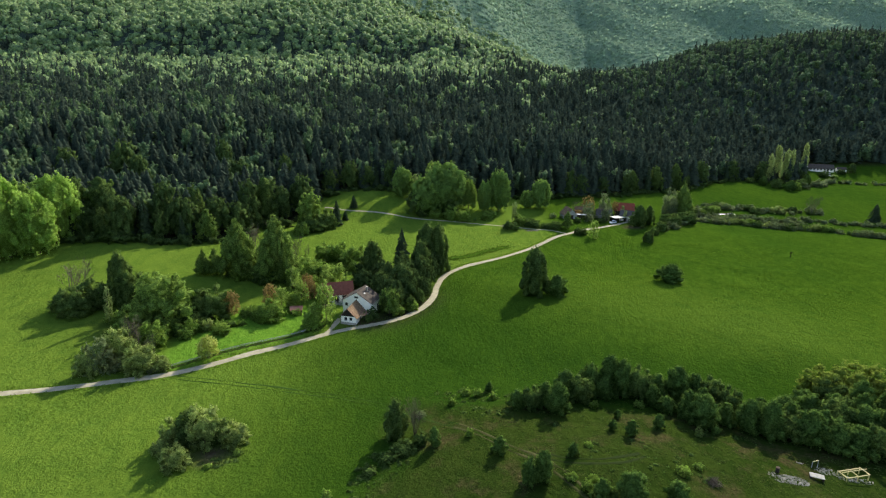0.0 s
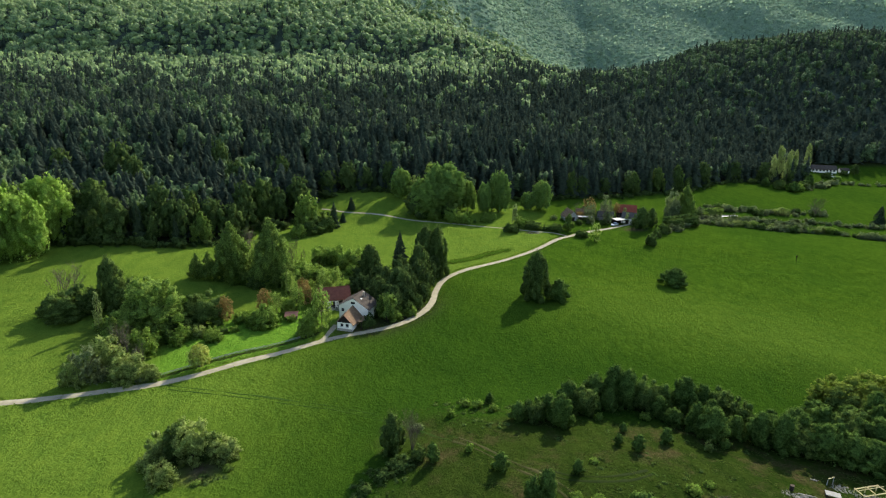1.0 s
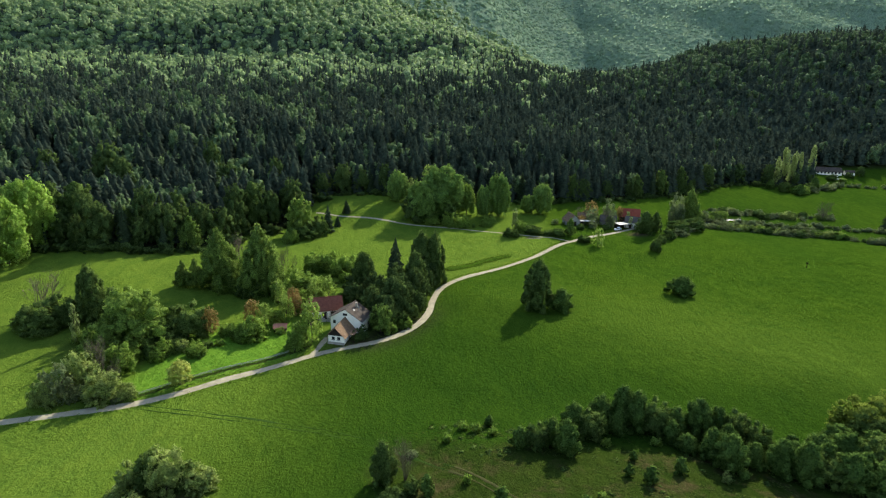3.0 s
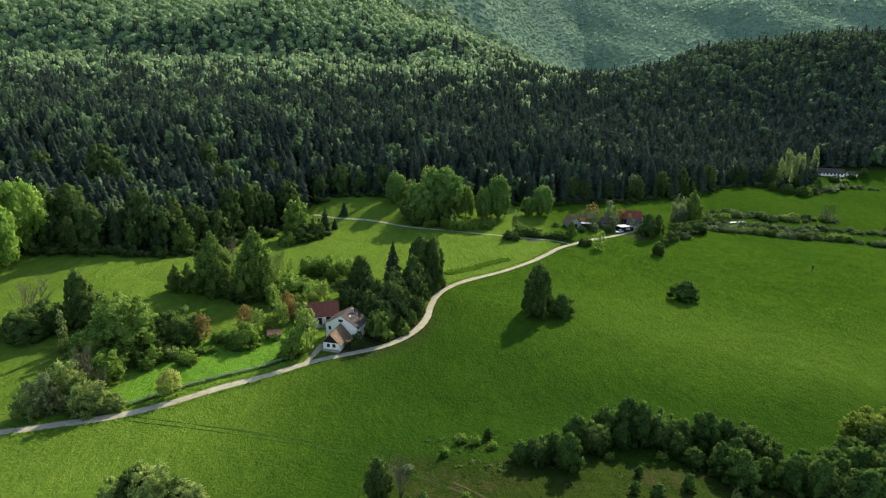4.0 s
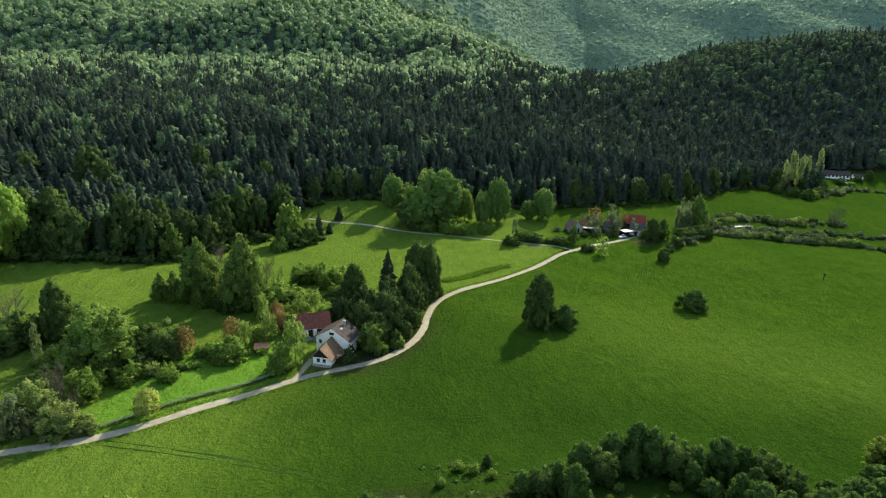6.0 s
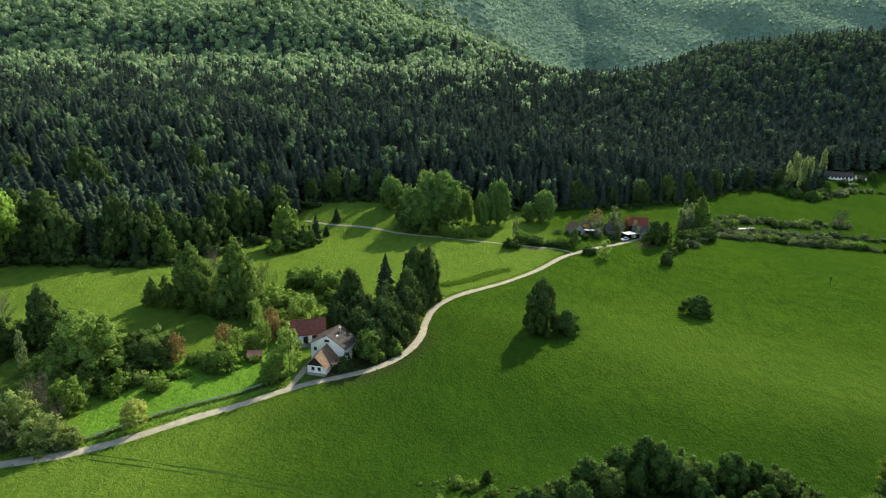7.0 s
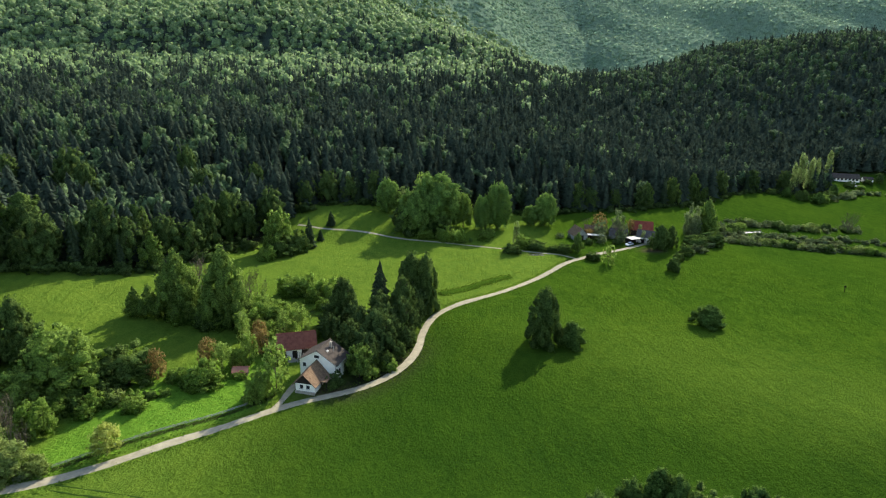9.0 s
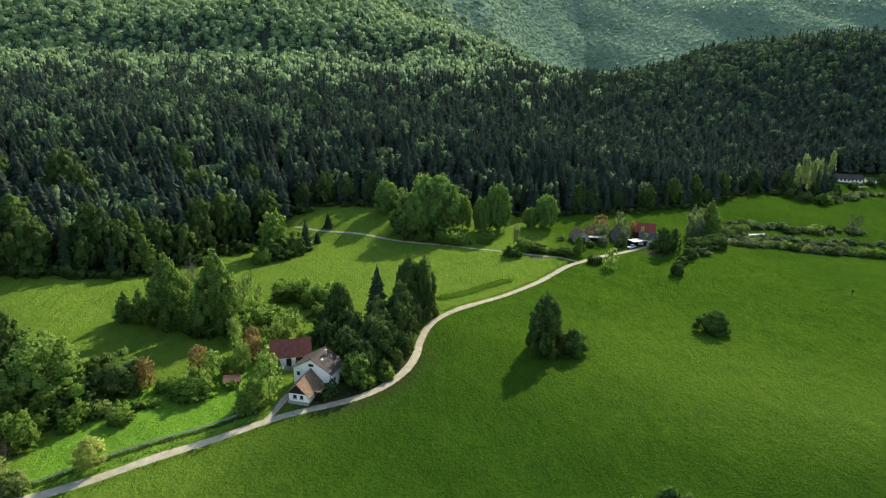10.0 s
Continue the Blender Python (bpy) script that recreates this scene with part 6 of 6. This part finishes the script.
far_building("hay_barn", 62.0, 301.0, 14, 6.4, 8.0, 2.2, 5.4, GREY_WOOD, BROWN_TILE, "old hay barn with a broad brown roof", (), [("front", 0, 0, 2.2, 2.2)])
far_building("russet_barn", 74.0, 313.0, 80, 5.5, 8.0, 2.2, 4.2, DARK_WOOD, BROWN_TILE, "low barn with a brown tiled roof")
long_shed = at_pose("long_shed", 67.5, 302.6, -6, "long low shed with a white sheet roof", "shed", "buildings of the farmstead")
part("roof_sheet", box(0, 0, 2.3, 10.0, 3.2, 0.12, 0.02), PALE_SHEET, long_shed, "white sheet roof")
part("back_wall", box(0, 1.4, 1.1, 9.6, 0.15, 2.2), DARK_WOOD, long_shed)
for k in range(5):
    part("post", box(-4.6 + 2.3 * k, -1.4, 1.1, 0.16, 0.16, 2.25, 0.02), DARK_WOOD, long_shed)
carport = at_pose("carport", 86.4, 299.4, 22, "open carport with a pale flat roof", "carport", "buildings of the farmstead")
part("roof_sheet", box(0, 0, 2.6, 7.6, 4.6, 0.16, 0.02), PALE_SHEET, carport, "pale flat roof sheet")
part("back_wall", box(0, 2.1, 1.25, 7.2, 0.15, 2.5), DARK_WOOD, carport)
part("side_wall", box(3.5, 0, 1.25, 0.15, 4.0, 2.5), DARK_WOOD, carport)
for k in range(3):
    part("post", box(-3.5 + 3.5 * k, -2.0, 1.25, 0.16, 0.16, 2.5, 0.02), DARK_WOOD, carport)

guest = at_pose("long_house", 328.0, 513.0, 78, "long white single-storey house with a dull brown roof", "house")
gabled_house(guest, 9.0, 20.0, 2.8, 5.6, PLASTER, GREY_TILE, 0.8, 0.5, [("left", 2.0 + 2.7 * k, 0.9, 1.6, 1.4) for k in range(7)])
annex = at_pose("annex", 338.0, 510.5, 78, "small white annex with a low roof", "house")
gabled_house(annex, 5.0, 7.0, 2.6, 4.2, PLASTER, GREY_TILE, 0.4, 0.3, [("left", 3.5, 1.0, 1.2, 1.1)])
yard_wall = at_pose("yard_wall", 319.0, 498.0, -12, "low pale wall below the long house", "wall")
part("wall", box(0, 0, 0.6, 9.0, 0.35, 1.4, 0.03), PLASTER, yard_wall)
part("coping", box(0, 0, 1.34, 9.2, 0.5, 0.12, 0.02), STONE, yard_wall)


def car(x, y, turn, paint, label):
    """A parked hatchback: body, glasshouse, wheels and lights."""
    root = at_pose("car", x, y, turn, label, "car")
    bm = bmesh.new()
    side = ((-2.0, 0.35), (-2.05, 0.75), (-1.9, 0.95), (-1.0, 1.02), (1.7, 1.02), (2.0, 0.95), (2.05, 0.6), (2.0, 0.35))
    a = [bm.verts.new((u, -0.86, z)) for u, z in side]
    b = [bm.verts.new((u, 0.86, z)) for u, z in side]
    bm.faces.new(a)
    bm.faces.new(b[::-1])
    for i in range(len(side)):
        j = (i + 1) % len(side)
        bm.faces.new((a[j], a[i], b[i], b[j]))
    bmesh.ops.recalc_face_normals(bm, faces=bm.faces)
    bmesh.ops.bevel(bm, geom=list(bm.edges), offset=0.05, segments=2, affect='EDGES')
    body = part("body", bm, paint, root)
    glass = bmesh.new()
    v = [glass.verts.new(p) for p in ((-1.0, -0.78, 1.0), (1.7, -0.78, 1.0), (1.7, 0.78, 1.0), (-1.0, 0.78, 1.0), (-0.35, -0.62, 1.46), (1.35, -0.62, 1.46), (1.35, 0.62, 1.46), (-0.35, 0.62, 1.46))]
    for f in ((0, 1, 5, 4), (1, 2, 6, 5), (2, 3, 7, 6), (3, 0, 4, 7), (3, 2, 1, 0), (4, 5, 6, 7)):
        glass.faces.new([v[i] for i in f])
    part("windows", glass, GLASS, root)
    part("roof", box(0.5, 0, 1.47, 1.75, 1.28, 0.05, 0.02), paint, root)
    for wx in (-1.3, 1.3):
        for wy in (-0.8, 0.8):
            w = bmesh.new()
            bmesh.ops.create_cone(w, segments=16, radius1=0.32, radius2=0.32, depth=0.22, cap_ends=True)
            bmesh.ops.transform(w, matrix=pose(wx, wy, 0.32, 90, 0, 0), verts=w.verts)
            tyre = part("wheel", w, RUBBER, root)
            r = bmesh.new()
            bmesh.ops.create_cone(r, segments=12, radius1=0.19, radius2=0.19, depth=0.24, cap_ends=True)
            bmesh.ops.transform(r, matrix=pose(wx, wy, 0.32, 90, 0, 0), verts=r.verts)
            part("rim", r, PALE_SHEET, tyre)
    for wy in (-0.6, 0.6):
        part("headlight", box(-2.03, wy, 0.72, 0.06, 0.3, 0.14, 0.02), PALE_SHEET, root)
    return root


car(82.8, 295.6, 38, CAR_WHITE, "white hatchback parked in front of the farm")
car(320.0, 505.5, 5, CAR_WHITE, "white car parked below the long house")


# ---- builders' leftovers on the pasture ----
def rubble_heap(x, y, rx, ry, count, seed, label):
    rnd = np.random.RandomState(seed)
    vs, ts = [], []
    for i in range(count):
        a, r = rnd.uniform(0, 6.28), math.sqrt(rnd.uniform(0, 1))
        px, py = rx * r * math.cos(a), ry * r * math.sin(a)
        s = 0.07 + 0.15 * rnd.uniform(0, 1) ** 3
        v = ICO_V * (1 + rnd.uniform(-0.3, 0.3, (len(ICO_V), 1))) * s * np.array([1, 1, 0.6]) + np.array([x + px, y + py, ground_z(x + px, y + py) + 0.02 + 0.15 * (1 - r) * rnd.uniform(0, 1)])
        ts.append(ICO_F + len(ICO_V) * i)
        vs.append(v)
    me = fast_mesh("rubble", np.concatenate(vs), np.concatenate(ts), RUBBLE)
    return tagged(new("rubble", me), label, "rubble", kind="stuff")


rubble_heap(38.6, 277.0, 3.4, 1.0, 130, 9, "low heap of pale earth and stones beside the lane")
rubble_heap(63.6, 87.4, 3.0, 1.4, 260, 1, "heap of pale broken stone and plaster")
rubble_heap(60.4, 87.6, 1.3, 1.6, 50, 2, "scatter of pale broken stone")
rubble_heap(73.0, 92.5, 2.4, 1.2, 110, 3, "scatter of pale broken stone by the timbers")
rubble_heap(77.5, 91.0, 3.4, 1.0, 120, 4, "broken stone among the timbers")
rubble_heap(68.6, 94.2, 0.9, 0.4, 20, 5, "small scatter of pale stone")
panel = at_pose("board_stack", 69.0, 89.4, -22, "pale board lying on a low stack", "board")
part("board", box(0, 0, 0.62, 2.4, 1.4, 0.10, 0.02), GREY_WOOD, panel)
for k in range(2):
    part("bearer", box(-1.0 + 2.0 * k, 0, 0.28, 0.25, 1.4, 0.58, 0.02), DARK_WOOD, panel)
timbers = at_pose("timber_rack", 77.2, 91.6, 14, "yellow timber frame from unfinished building work", "timber")
for cx, cy, cz, sx, sy, sz in ((0, -1.0, 1.15, 5.2, 0.14, 0.16), (0, 1.0, 1.15, 5.2, 0.14, 0.16), (-2.5, 0, 1.25, 0.14, 2.2, 0.14), (0, 0, 1.25, 0.14, 2.2, 0.14), (2.5, 0, 1.25, 0.14, 2.2, 0.14),
                               (0.4, 0.3, 1.38, 5.6, 0.10, 0.10)):
    part("beam", box(cx, cy, cz, sx, sy, sz, 0.01), NEW_TIMBER, timbers)
for cx in (-2.5, 0.0, 2.5):
    for cy in (-1.0, 1.0):
        part("post", box(cx, cy, 0.5, 0.13, 0.13, 1.2, 0.01), NEW_TIMBER, timbers)
goal = at_pose("wooden_hurdle", 71.0, 93.4, 20, "small wooden hurdle standing in the grass", "hurdle")
part("crossbar", box(0, 0, 1.5, 1.6, 0.09, 0.09, 0.01), NEW_TIMBER, goal)
for cx in (-0.75, 0.75):
    part("post", box(cx, 0, 0.72, 0.09, 0.09, 1.5, 0.01), GREY_WOOD, goal)
drum = at_pose("barrel", 61.6, 89.4, 0, "dark rusty barrel beside the rubble", "barrel")
bm = bmesh.new()
bmesh.ops.create_cone(bm, segments=14, radius1=0.34, radius2=0.34, depth=1.0, cap_ends=True)
bmesh.ops.translate(bm, vec=(0, 0, 0.5), verts=bm.verts)
part("shell", bm, DARK_WOOD, drum)
for z in (0.33, 0.66, 0.98):
    bm = bmesh.new()
    bmesh.ops.create_cone(bm, segments=14, radius1=0.365, radius2=0.365, depth=0.05, cap_ends=True)
    bmesh.ops.translate(bm, vec=(0, 0, z), verts=bm.verts)
    part("hoop", bm, BARK, drum)

vs, ts = [], []
brush = random.Random(3)
for i in range(90):
    a, r = brush.uniform(0, 6.28), brush.uniform(0, 1.3)
    p = np.array([r * math.cos(a), r * math.sin(a), brush.uniform(0.05, 0.6)])
    d = unit(np.array([brush.uniform(-1, 1), brush.uniform(-1, 1), brush.uniform(-0.2, 0.35)]))
    tube(vs, ts, p - d * 0.7, p + d * 0.7, 0.04, 0.02, 4)
heap = new("brush_pile", fast_mesh("brush_pile", np.array(vs), np.array(ts), BARK))
heap.location = (47.6, 83.9, ground_z(47.6, 83.9) + 0.05)
tagged(heap, "heap of cut brown branches on the pasture", "brush pile", kind="stuff")

post = at_pose("field_post", 146.9, 242.5, 0, "thin dark wooden post in the meadow", "post")
part("shaft", box(0, 0, 1.1, 0.16, 0.16, 2.4, 0.03), DARK_WOOD, post)
part("head_board", box(0, 0, 2.1, 0.7, 0.1, 0.5, 0.02), DARK_WOOD, post)
